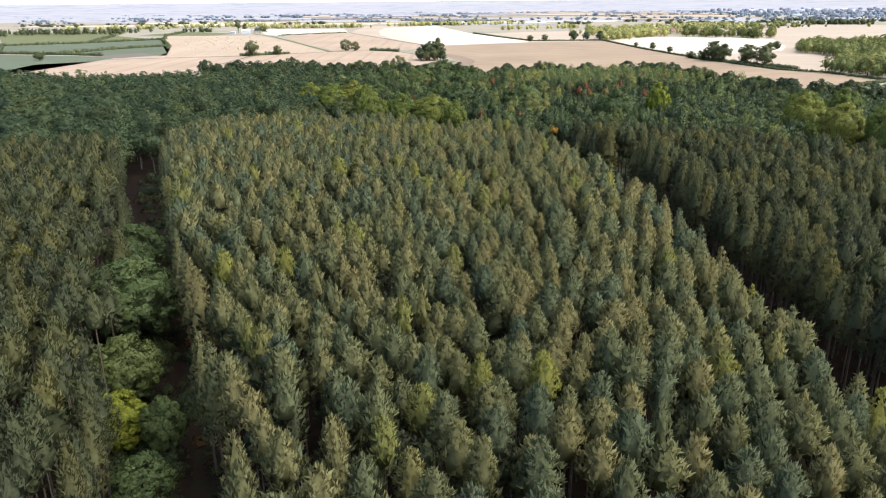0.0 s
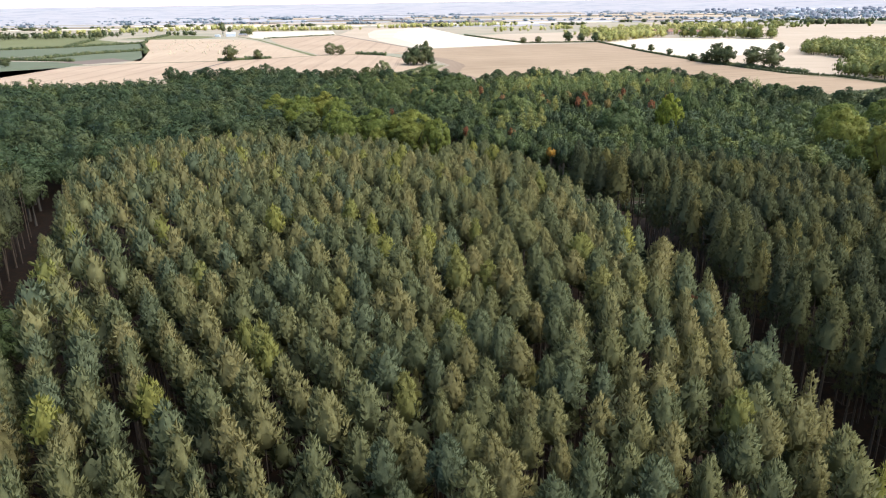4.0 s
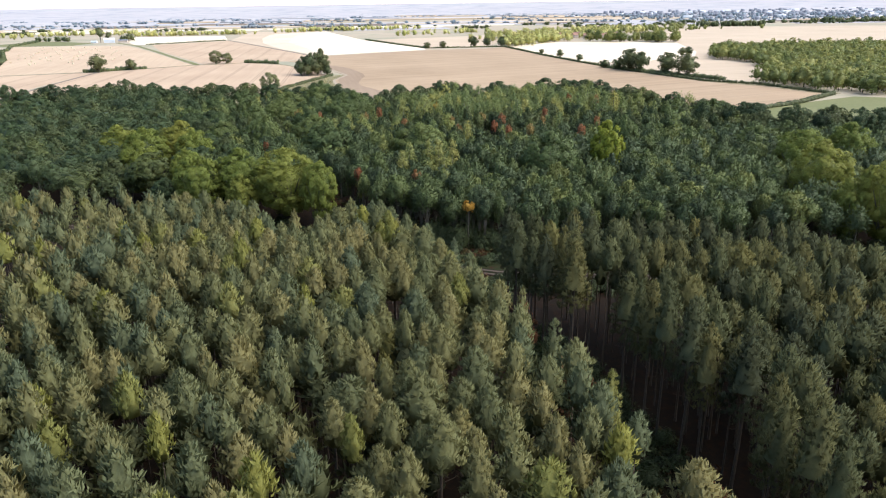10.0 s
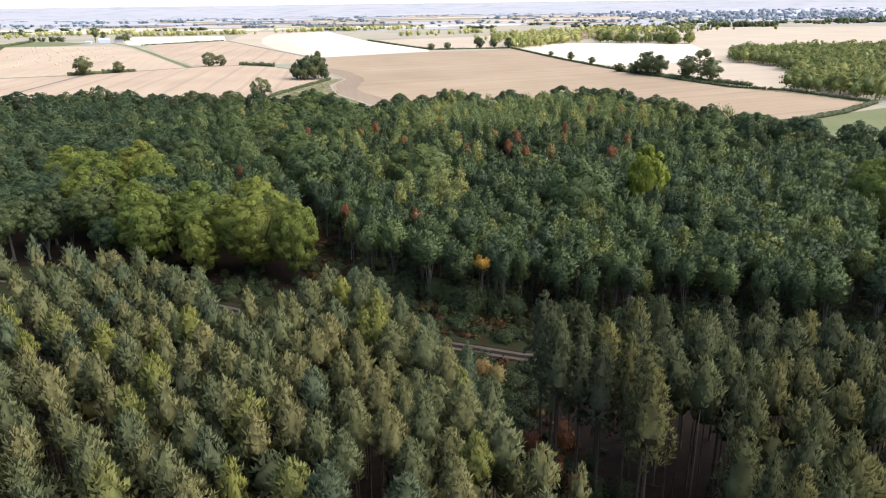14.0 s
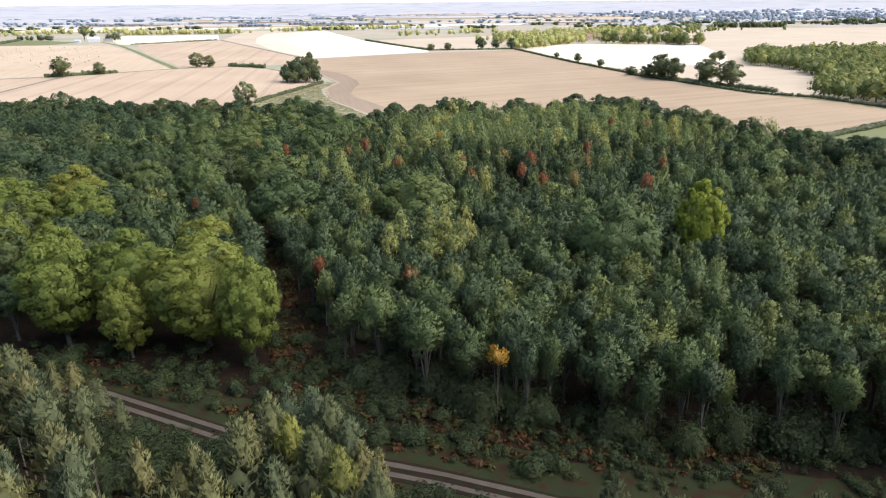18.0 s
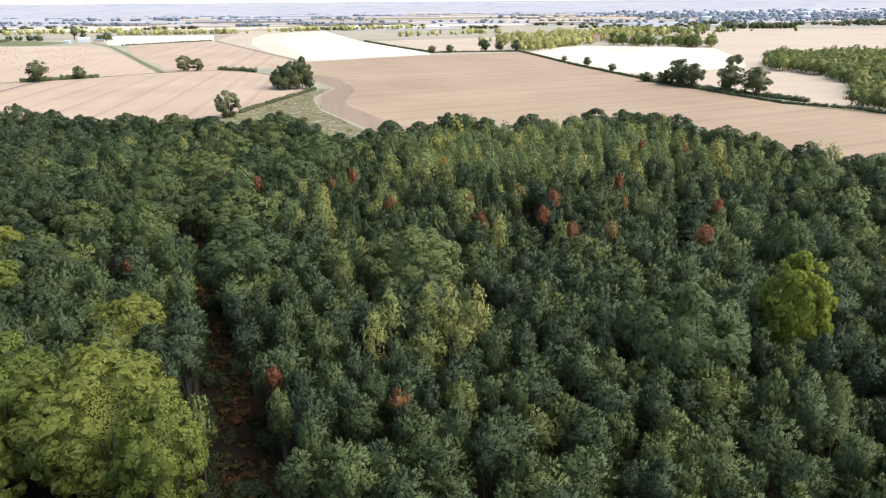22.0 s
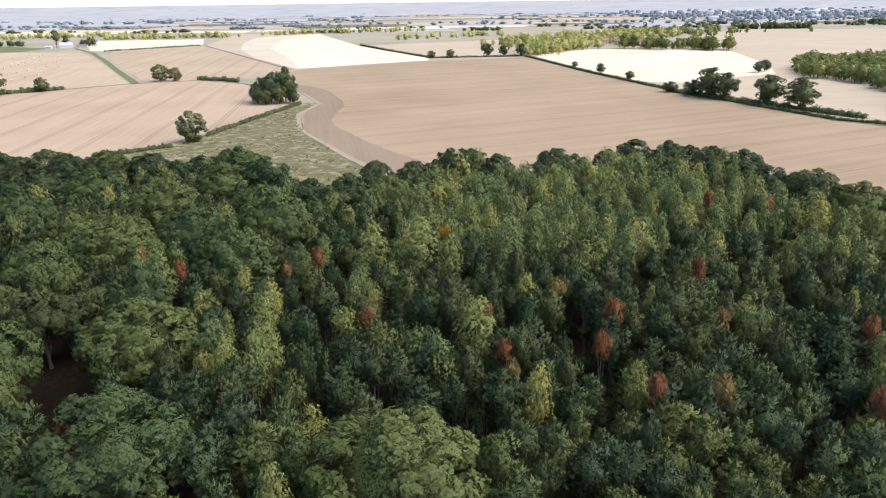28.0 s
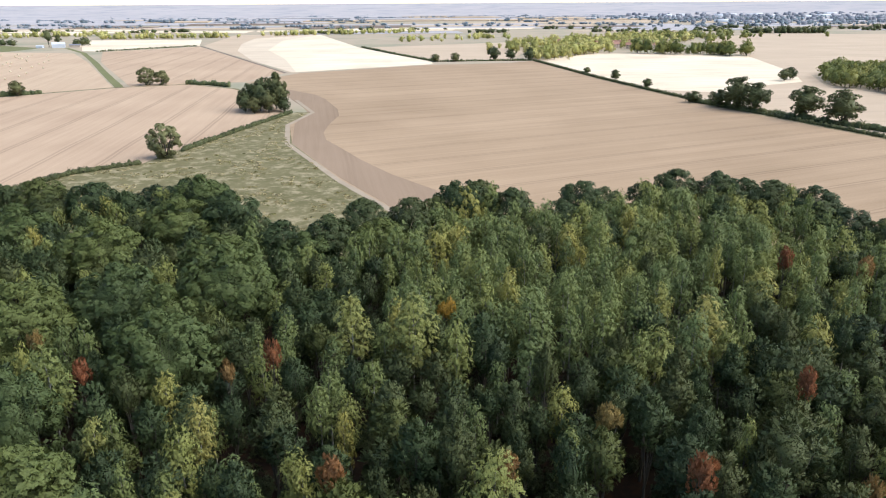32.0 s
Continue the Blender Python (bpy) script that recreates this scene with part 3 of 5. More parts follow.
def stand(name, shapes, places, leaf, wood, label, category, tints=None, r=None):
    """Many trees joined: places are rows of x, y, size, width factor. Leaves and stems are two parts of one thing."""
    r = r or np.random.default_rng(3)
    places = np.asarray(places)
    if not len(places):
        return None
    pick = r.integers(0, len(shapes), len(places))
    tint = r.uniform(0, 1, len(places)) if tints is None else np.asarray(tints)
    top = tagged(new(name), label, category, "", "stuff")
    for which, (nm, mat) in enumerate((("crowns", leaf), ("trunks", wood))):
        vs, fs, ns, ts, k = [], [], [], [], 0
        for s in range(len(shapes)):
            v, f, nn = shapes[s][which]
            sel = np.where(pick == s)[0]
            if not len(sel):
                continue
            a = r.uniform(0, 2 * math.pi, len(sel))
            p = places[sel]
            sx = (p[:, 2] * p[:, 3])[:, None]
            ca, sa2 = np.cos(a)[:, None], np.sin(a)[:, None]
            x = (v[:, 0] * ca - v[:, 1] * sa2) * sx + p[:, :1]
            y = (v[:, 0] * sa2 + v[:, 1] * ca) * sx + p[:, 1:2]
            z = v[:, 2] * p[:, 2:3]
            vs.append(np.stack((x, y, z), -1).reshape(-1, 3))
            fs.append((f[None] + (np.arange(len(sel)) * len(v))[:, None, None]).reshape(-1, 3) + k)
            if nn is not None:
                ns.append(np.stack((nn[:, 0] * ca - nn[:, 1] * sa2, nn[:, 0] * sa2 + nn[:, 1] * ca, nn[:, 2] + 0 * ca), -1).reshape(-1, 3))
            ts.append(np.repeat(tint[sel], len(v)))
            k += len(v) * len(sel)
        ob = part(nm, mesh_of(name + "_" + nm, np.concatenate(vs), np.concatenate(fs), np.concatenate(ns) if ns else None, mat, np.concatenate(ts)), top)
        tagged(ob, kind="stuff")
    return top


def inside(poly, p):
    poly, p = np.asarray(poly, float), np.asarray(p, float)
    res = np.zeros(len(p), bool)
    for (x0, y0), (x1, y1) in zip(poly, np.roll(poly, -1, 0)):
        c = (y0 > p[:, 1]) != (y1 > p[:, 1])
        res ^= c & (p[:, 0] < (x1 - x0) * (p[:, 1] - y0) / (y1 - y0 if y1 != y0 else 1e-9) + x0)
    return res


def grid_in(poly, row, step, heading, jitter, r):
    """Places in rows along a heading (degrees from +x) within a polygon."""
    poly = np.asarray(poly, float)
    c, rad = poly.mean(0), np.linalg.norm(poly - poly.mean(0), axis=1).max()
    a = np.arange(-rad, rad, step)
    b = np.arange(-rad, rad, row)
    g = np.stack(np.meshgrid(a, b), -1).reshape(-1, 2)
    g = g + r.normal(0, jitter, g.shape)
    t = radians(heading)
    p = np.stack((g[:, 0] * math.cos(t) - g[:, 1] * math.sin(t), g[:, 0] * math.sin(t) + g[:, 1] * math.cos(t)), 1) + c
    return p[inside(poly, p)]


def line_dist(p, pts):
    """Distance from places to a polyline."""
    p = np.asarray(p, float)[:, :2]
    best = np.full(len(p), 1e9)
    for a, b in zip(np.asarray(pts[:-1], float), np.asarray(pts[1:], float)):
        d = b - a
        t = np.clip(((p - a) @ d) / (d @ d), 0, 1)
        best = np.minimum(best, np.linalg.norm(p - a - t[:, None] * d, axis=1))
    return best


def along(pts, step):
    """Places every step metres along a polyline, with headings."""
    out = []
    for a, b in zip(np.asarray(pts[:-1], float), np.asarray(pts[1:], float)):
        n = max(1, int(np.linalg.norm(b - a) / step))
        for i in range(n):
            out.append(a + (b - a) * i / n)
    return np.array(out)


def sheet(name, poly, z, mat, label, category, kind="structure"):
    """A flat piece of ground of any outline, draped at height z, with its rim turned down into the soil."""
    bm = bmesh.new()
    f = bm.faces.new([bm.verts.new((x, y, z)) for x, y in poly])
    if f.normal.z < 0:
        f.normal_flip()
    e = bmesh.ops.extrude_edge_only(bm, edges=list(bm.edges))
    for v in (g for g in e["geom"] if isinstance(g, bmesh.types.BMVert)):
        v.co.z = -0.3
    me = bpy.data.meshes.new(name)
    bmesh.ops.triangulate(bm, faces=[x for x in bm.faces if len(x.verts) > 4])
    bm.normal_update()
    bm.to_mesh(me)
    bm.free()
    me.materials.append(mat)
    return tagged(new(name, me), label, category, "", kind)


def ribbon(pts, width, wobble=0.0, step=4.0, r=None):
    """The outline of a strip along a polyline."""
    r = r or np.random.default_rng(5)
    p = np.concatenate((along(pts, step), np.asarray(pts[-1:], float)))
    d = unit(np.gradient(p, axis=0))
    n = np.stack((-d[:, 1], d[:, 0]), 1)
    w = width / 2 * (1 + wobble * r.normal(size=(len(p), 1)))
    return [tuple(q) for q in np.concatenate((p + n * w, (p - n * w)[::-1]))]


def hedge(name, pts, h, w, label, mat=HEDGE, step=1.1, n=22, size=0.5, seed=1):
    """A field hedge: an uneven leafy bank along a line."""
    r = np.random.default_rng(seed)
    pieces, norms = [], []
    for x, y in along(pts, step):
        s = r.uniform(0.7, 1.25)
        v, f, nn = bush(r, h * s, w / 2 * r.uniform(0.8, 1.2), n, size)
        pieces.append((v + (x + r.normal(0, 0.15), y + r.normal(0, 0.15), 0), f))
        norms.append(nn)
    v, f = joined(pieces)
    t = np.repeat(r.uniform(0, 1, len(pieces)), [len(p[0]) for p in pieces])
    return tagged(new(name, mesh_of(name, v, f, np.concatenate(norms), mat, t)), label, "hedge")


# ---- the plan: outlines in metres, the flight goes along +y ----
PINES_MID = [(-8, 24), (-24, 47), (-45, 82), (-79, 141), (-108, 196), (-110, 222), (-100, 241), (-78, 252), (-60, 246), (-46, 242), (-38, 235), (-28, 221), (-21, 229), (-12, 234), (-5, 225), (3.2, 206), (10.4, 184), (16.4, 170), (22.4, 148), (25.8, 130), (28.8, 103), (31.2, 84), (34.2, 62), (38, 24)]
PINES_EAST = [(46, 40), (39.5, 104), (36, 120), (33, 142), (29.5, 165), (23.5, 187), (13.5, 204), (12, 214), (28, 211), (39, 214), (50, 209), (62, 200), (80, 190), (110, 186), (150, 182), (150, 150), (75, 40)]
PINES_WEST = [(-30, 35), (-46, 67), (-80, 128), (-104, 165), (-117, 194), (-131, 188), (-150, 180), (-200, 166), (-190, 140), (-80, 35)]
TRACK = [(-240, 312), (-150, 290), (-95, 274), (-69, 265), (-49, 260), (-39, 255), (-25, 248), (0, 240), (13, 235), (60, 229), (120, 222), (200, 214)]
RIDE_EAST = [(41, 30), (34, 100), (28, 146), (22, 175), (12, 203), (4, 237)]
RIDE_WEST = [(-18, 28), (-36, 67), (-68, 124), (-92, 162), (-112, 192), (-120, 228), (-126, 262)]
RIDE_NORTH = [(-12, 250), (-17, 260), (-23, 270), (-28, 289), (-35, 309), (-44, 331), (-52, 349)]
WOOD_EDGE = [(-440, 475), (-350, 468), (-282, 456), (-222, 478), (-196, 490), (-158, 494), (-127, 471), (-96, 464), (-60, 468), (-46, 453), (-32, 440), (-22, 440), (-8, 452), (8, 466), (24, 456), (40, 468), (58, 478), (78, 462), (88, 438), (95, 410), (112, 402), (122, 360), (150, 350), (230, 330)]
OAK_WOOD = [(-14, 264), (4, 255), (14, 249), (60, 240), (150, 232), (150, 335), (70, 345), (30, 345), (0, 325), (-20, 335), (-42, 342), (-31, 305), (-20, 280)]
MIXED_NORTH = [(-58, 372), (-40, 338), (-20, 335), (0, 325), (30, 345), (70, 345), (150, 335), (135, 352), (122, 360), (112, 400), (95, 408), (86, 436), (76, 458), (58, 472), (40, 462), (24, 450), (8, 460), (-8, 447), (-22, 436), (-34, 436), (-46, 450), (-60, 466), (-96, 456), (-110, 400)]
MIXED_WEST = [(-60, 278), (-34, 300), (-50, 342), (-64, 385), (-104, 400), (-98, 456), (-126, 463), (-158, 485), (-196, 481), (-222, 468), (-282, 446), (-350, 458), (-420, 464), (-330, 300), (-205, 174), (-150, 187), (-124, 200), (-118, 244), (-104, 262), (-95, 280)]

# ---- ground ----
bm = bmesh.new()
rings = [(0, 0), (400, 0), (1200, 0), (2600, 0), (3400, 12), (4000, 32), (4450, 57), (4500, 50)]
prev = None
for rad_m, zz in rings:
    ring = [bm.verts.new((rad_m * math.cos(2 * math.pi * i / 64), 300 + rad_m * math.sin(2 * math.pi * i / 64), zz)) for i in range(64)] if rad_m else [bm.verts.new((0, 300, 0))]
    if prev:
        for i in range(64):
            j = (i + 1) % 64
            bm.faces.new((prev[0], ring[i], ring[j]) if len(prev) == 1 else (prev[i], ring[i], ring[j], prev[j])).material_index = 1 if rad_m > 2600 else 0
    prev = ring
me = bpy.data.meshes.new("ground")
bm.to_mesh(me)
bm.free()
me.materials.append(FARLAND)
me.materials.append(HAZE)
tagged(new("ground", me), "flat farmland out to the horizon, haze painted beyond 2600 m", "ground", "", "structure")

floor_outline = [(-420, 10)] + WOOD_EDGE + [(230, 10)]
sheet("forest_floor", floor_outline, 0.10, LITTER, "needle and leaf litter, tree shade darkened into its brown", "forest floor")
sheet("ride_east", ribbon(RIDE_EAST, 7, 0.12), 0.14, RIDE, "brown bracken ride between pine blocks, shade darkened into its colour", "ride")
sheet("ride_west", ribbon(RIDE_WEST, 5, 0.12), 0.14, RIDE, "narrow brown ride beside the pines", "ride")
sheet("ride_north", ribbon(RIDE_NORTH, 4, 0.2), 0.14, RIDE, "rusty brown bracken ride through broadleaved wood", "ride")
sheet("verge", ribbon(TRACK, 17, 0.08), 0.16, VERGE, "rough grass beside the forest track, shade put into its green", "verge")
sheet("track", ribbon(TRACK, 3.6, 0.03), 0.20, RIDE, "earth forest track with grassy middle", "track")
for off, nm in ((-0.9, "wheel_rut"), (0.9, "wheel_rut")):
    tp = np.array(TRACK, float)
    td = unit(np.gradient(tp, axis=0))
    rp = tp + np.stack((-td[:, 1], td[:, 0]), 1) * off
    sheet(nm, ribbon([tuple(q) for q in rp], 0.85, 0.08, 3.0), 0.23, GRAVEL, "pale gravel wheel rut of the forest track", "track")

MAIN_FIELD = [(-10, 440), (-35, 532), (-66, 599), (-77, 650), (-73, 690), (-92, 745), (-110, 800), (-150, 850), (-123, 924), (-8, 1005), (64, 1020), (92, 1047), (122, 861), (138, 785), (157, 702), (190, 604), (216, 575), (236, 522), (150, 450), (80, 420)]
sheet("field_main", MAIN_FIELD, 0.05, STRAW_MAIN, "broad beige stubble field with faint drill rows", "field")
HEAD_IN = [(22, 482), (10, 499), (0, 515), (-18, 541), (-31, 565), (-42, 589), (-51, 608), (-55, 626), (-56, 650), (-55, 678), (-59, 702), (-66, 725), (-74, 750), (-83, 771), (-106, 800)]
HEAD_OUT = [(-112, 796), (-92, 742), (-75, 700), (-73, 650), (-64, 599), (-35, 536), (-8, 486), (0, 470), (22, 470)]
sheet("field_headland", HEAD_IN + HEAD_OUT, 0.075, STRAW_HEAD, "greyer brown turning strip curving round the stubble field", "field")
sheet("field_west", [(-139, 500), (-112, 556), (-107, 584), (-97, 628), (-84, 686), (-108, 740), (-144, 806), (-190, 838), (-235, 816), (-298, 752), (-288, 640), (-270, 520), (-200, 480)], 0.05, STRAW_LEFT, "pale beige stubble field with wheel lines", "field")
sheet("field_far_west", [(-302, 752), (-292, 640), (-274, 520), (-330, 470), (-430, 500), (-470, 640), (-400, 715)], 0.05, STRAW_LEFT, "pale beige stubble field", "field")
sheet("field_baled", [(-302, 762), (-238, 822), (-372, 1067), (-455, 1208), (-565, 1239), (-645, 1230), (-520, 980), (-420, 800), (-400, 725)], 0.05, STRAW_BALE, "stubble field dotted with straw bales", "field")
sheet("field_middle", [(-226, 824), (-190, 842), (-152, 854), (-136, 926), (-345, 1345), (-432, 1235), (-358, 1067)], 0.05, STRAW_LEFT, "beige stubble field behind a hedge", "field")
sheet("field_upper", [(-131, 930), (-8, 1012), (-12, 1042), (-112, 1291), (-241, 1731), (-404, 1760), (-345, 1362)], 0.05, STRAW_PINK, "pinkish stubble field on the plain", "field")
# overlaid sheets: paler colour in place of sunlit patches, fringe first
sheet("field_sun_fringe_middle", [(-130, 932), (-10, 1012), (-12, 1042), (-112, 1291), (-240, 1728), (-325, 1580), (-300, 1400), (-262, 1240), (-200, 1070)], 0.07, STRAW_SUN_FRINGE, "straw sheet painted lighter as the fringe of a sunlit patch", "field")
sheet("field_sunlit_middle", [(-128, 935), (-10, 1012), (-12, 1042), (-112, 1291), (-235, 1725), (-260, 1500), (-225, 1250), (-170, 1090)], 0.09, STRAW_SUNLIT, "straw sheet with sunlight painted into its pale colour", "field")
sheet("field_sunlit_west", [(-440, 1240), (-350, 1362), (-410, 1560), (-612, 1552), (-470, 1260)], 0.05, STRAW_SUNLIT, "straw field behind a hedge, sunlight painted into its pale colour", "field")
sheet("field_pink", [(-105, 1291), (-6, 1045), (60, 1045), (100, 1180), (98, 1414)], 0.05, STRAW_PINK, "pinkish stubble field behind a thin hedge", "field")
sheet("field_east", [(98, 1047), (127, 861), (143, 785), (162, 702), (195, 606), (218, 584), (262, 660), (282, 733), (270, 815), (300, 900), (332, 1092), (269, 1143), (148, 1154)], 0.05, STRAW_PINK, "stubble field between hedge and wood", "field")
sheet("field_sunlit_east", [(101, 1047), (129, 862), (146, 785), (180, 770), (225, 810), (262, 830), (290, 905), (328, 1090), (266, 1140), (148, 1152)], 0.09, STRAW_SUNLIT, "straw sheet painted very pale as a sunlit patch", "field")
sheet("field_east_far", [(332, 1092), (285, 898), (300, 880), (800, 1000), (1300, 1500), (900, 1600), (565, 1661), (435, 1500), (330, 1250)], 0.03, STRAW_PINK, "wide pinkish stubble field on the plain", "field")
sheet("field_pasture", [(132, 330), (110, 430), (150, 458), (243, 510), (262, 500), (420, 480), (420, 330)], 0.035, GREENFIELD, "green pasture beside the wood", "field")
sheet("field_green_farm", [(-720, 1270), (-645, 1240), (-560, 1250), (-560, 1330), (-690, 1420)], 0.05, GREENFIELD, "green paddock beside a farm", "field")
sheet("field_dull", [(-630, 790), (-543, 772), (-440, 750), (-400, 760), (-452, 870), (-486, 935), (-525, 868)], 0.05, DULLFIELD, "grey-green crop field between hedges", "field")
sheet("field_plough", [(-454, 800), (-410, 762), (-432, 720), (-480, 740)], 0.08, PLOUGH, "brown bare patch at a field corner", "field")
sheet("field_dull_far", [(-735, 940), (-630, 800), (-530, 870), (-490, 940), (-590, 1110), (-655, 1005)], 0.05, DULLFIELD, "grey-green crop field between hedges", "field")
sheet("field_green_far", [(-1050, 1340), (-740, 950), (-660, 1012), (-600, 1115), (-740, 1240), (-860, 1500)], 0.05, GREENFIELD, "pale green field between hedges", "field")
sheet("field_dull_near", [(-900, 640), (-640, 780), (-440, 740), (-430, 640), (-420, 500), (-700, 500)], 0.05, DULLFIELD, "grey-green crop field beside the wood", "field")
sheet("meadow", [(-146, 490), (-133, 540), (-112, 560), (-108, 584), (-98, 628), (-80, 692), (-72, 690), (-75, 648), (-64, 599), (-34, 532), (-6, 478), (-4, 440), (-60, 430), (-140, 455)], 0.085, MEADOW, "rough tussocky olive and tan meadow corner", "meadow")
sheet("field_path", ribbon([(-3, 470), (-10, 486), (-35, 532), (-66, 599), (-76, 648), (-71, 690), (-90, 742)], 2.2, 0.06), 0.12, PATH, "pale dry path along the meadow", "path")
sheet("lane", ribbon([(-470, 690), (-400, 718), (-300, 757), (-236, 819), (-190, 840), (-146, 808), (-112, 755)], 3.0, 0.1), 0.10, MEADOW, "grassy field boundary strip", "track")
sheet("grass_strip", ribbon([(-232, 820), (-300, 945), (-365, 1067), (-447, 1215), (-520, 1320)], 6, 0.06), 0.10, GREENFIELD, "green grass strip between stubble fields", "grass strip")
sheet("field_lane", ribbon([(-300, 750), (-288, 640), (-276, 560)], 3.0, 0.1), 0.10, PLOUGH, "earth lane between stubble fields", "track")
sheet("hedge_verge", ribbon([(95, 1050), (124, 861), (140, 785), (159, 700), (192, 604), (218, 572), (238, 522)], 9, 0.06), 0.10, MEADOW, "grassy margin below the hedge", "verge")
sheet("field_ditch", ribbon([(-135, 926), (-240, 1140), (-345, 1352)], 3.0, 0.1), 0.10, PLOUGH, "dark ditch line between stubble fields", "ditch")

# the far plain: strips of fields
fr = np.random.default_rng(11)
# half of these strips carry the soil with haze painted in
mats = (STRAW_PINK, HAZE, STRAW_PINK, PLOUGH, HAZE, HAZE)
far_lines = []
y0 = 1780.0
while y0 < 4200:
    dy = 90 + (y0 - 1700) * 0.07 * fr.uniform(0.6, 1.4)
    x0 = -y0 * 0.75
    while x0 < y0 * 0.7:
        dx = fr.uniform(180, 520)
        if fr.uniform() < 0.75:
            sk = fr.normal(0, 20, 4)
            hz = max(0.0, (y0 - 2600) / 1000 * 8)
            # nearest strips mostly take the straw with painted sunlight
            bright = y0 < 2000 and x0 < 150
            mat = STRAW_SUNLIT if bright and fr.uniform() < 0.8 else mats[int(fr.integers(len(mats)))]
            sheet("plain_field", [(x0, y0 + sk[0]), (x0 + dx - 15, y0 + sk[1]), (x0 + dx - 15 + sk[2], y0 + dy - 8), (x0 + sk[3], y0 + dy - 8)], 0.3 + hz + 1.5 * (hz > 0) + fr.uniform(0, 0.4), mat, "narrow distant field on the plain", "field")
        if fr.uniform() < 0.85:
            far_lines.append((x0, y0, dx))
        x0 += dx
    y0 += dy

# ---- pine blocks ----
pr = np.random.default_rng(21)
PINE_NEAR = [pine(pr, 19.6 + pr.uniform(-0.7, 0.7), 1.5 * pr.uniform(0.85, 1.3), 5.2 * pr.uniform(0.85, 1.15), 8, 20, 0.50) for _ in range(10)]
PINE_MID = [pine(pr, 19.6 + pr.uniform(-0.7, 0.7), 1.5 * pr.uniform(0.85, 1.3), 4.8 * pr.uniform(0.85, 1.15), 7, 8, 0.68, 0) for _ in range(10)]
PINE_FAR = [pine(pr, 19.6 + pr.uniform(-0.5, 0.5), 1.6 * pr.uniform(0.85, 1.2), 4.4, 4, 4, 1.05, 0) for _ in range(8)]
PINE_EDGE = [pine(pr, 18.8, 1.8, 11.5, 13, 17, 0.52) for _ in range(5)]
PINE_TALL = [pine(pr, 20.5 + pr.uniform(-1, 1), 2.1 * pr.uniform(0.9, 1.1), 11.0, 13, 17, 0.54) for _ in range(6)]
pine_tree = Kind("pine_tree", PINE_NEAR, PINE, PINE_BARK, "plantation pine with grey-green needle tufts", "pine tree", "pines of the middle block")
edge_pine = Kind("pine_tree", PINE_EDGE, PINE, PINE_BARK, "pine at the block's edge, boughs hanging low", "pine tree", "pines along the block edges")
dark_edge_pine = Kind("pine_tree", PINE_EDGE, PINE_DARK, PINE_BARK, "dark pine hanging its boughs over the narrow ride", "pine tree", "pines along the block edges")
tall_pine = Kind("pine_tree", PINE_TALL, PINE_DARK, PINE_BARK, "tall dark pine with a long bare trunk", "pine tree", "pines along the ride")


def sizes(p, r, spread=0.09, wide=0.14):
    n = len(p)
    return np.column_stack((p, np.clip(r.normal(1, spread, n), 1 - 2.2 * spread, 1 + 1.8 * spread), np.clip(r.normal(1, wide, n), 0.65, 1.5)))


mid = grid_in(PINES_MID, 4.3, 3.9, 129.0, 0.5, pr)
mid = mid[pr.uniform(size=len(mid)) > 0.06]
mid = mid[line_dist(mid, TRACK) > 7]
mid = sizes(mid, pr, 0.03, 0.16)
mid[:, 2] -= 0.13 * np.clip((mid[:, 1] - 195) / 40, 0, 1)
brink = (line_dist(mid, PINES_MID[1:6]) < 1.9) | (line_dist(mid, PINES_MID[13:23]) < 1.9)
for x, y, s, w in mid[brink]:
    edge_pine.plant(x, y, s, w)
for x, y, h, w in [(-16.5, 236, 15.5, 1.5), (-13.5, 234.5, 16, 1.3), (-14.5, 238, 14, 1.3), (-10, 227.5, 16, 1.5), (-7.5, 225.5, 15.5, 1.3), (-12, 230, 15, 1.3), (-20, 233, 14, 1.3), (-52, 254, 9, 1.6), (-48, 252, 10, 1.5), (-44, 249.5, 9, 1.7), (-40, 246.5, 8, 1.6), (-56.5, 256, 10, 1.5), (-61, 257, 11, 1.4)]:
    edge_pine.plant(x, y, h / 18.8, w, "broad young pine beside the forest track")
mid = mid[~brink]
reach = np.abs(mid[:, 0] + 3) + np.where(mid[:, 1] < 44, 99, 0)
close = np.argsort(reach)[:165]
for x, y, s, w in mid[close]:
    pine_tree.plant(x, y, s, w)
rest = np.delete(mid, close, 0)
far_off = np.abs(rest[:, 0] + 2) > 52
stand("pine_block", PINE_MID, rest[~far_off], PINE, PINE_BARK, "dense rows of grey-green plantation pines", "pine wood", r=pr)
stand("pine_block", PINE_FAR, rest[far_off], PINE, PINE_BARK, "far rows of grey-green plantation pines", "pine wood", r=pr)
# lower layer in darker needles: shade between the crowns put into the colour
low = grid_in(PINES_MID, 4.3, 3.9, 129.0, 0.9, pr)
low = low[(line_dist(low, TRACK) > 7) & (line_dist(low, PINES_MID[1:6]) > 3) & (line_dist(low, PINES_MID[13:23]) > 3) & (np.abs(low[:, 0] + 2) < 60)]
stand("overtopped_pines", PINE_FAR, sizes(low, pr, 0.05, 0.15) * (1, 1, 0.79, 1.4), PINE_DARK, PINE_BARK, "overtopped pines in the block's gaps, shade put into their needle colour", "pine wood", r=pr)
east = grid_in(PINES_EAST, 4.3, 3.9, 100.0, 0.5, pr)
east = east[pr.uniform(size=len(east)) > 0.08]
east = sizes(east, pr, 0.04, 0.16)
edge = line_dist(east, PINES_EAST[:10]) < 4.2
for x, y, s, w in east[edge]:
    tall_pine.plant(x, y, s, w)
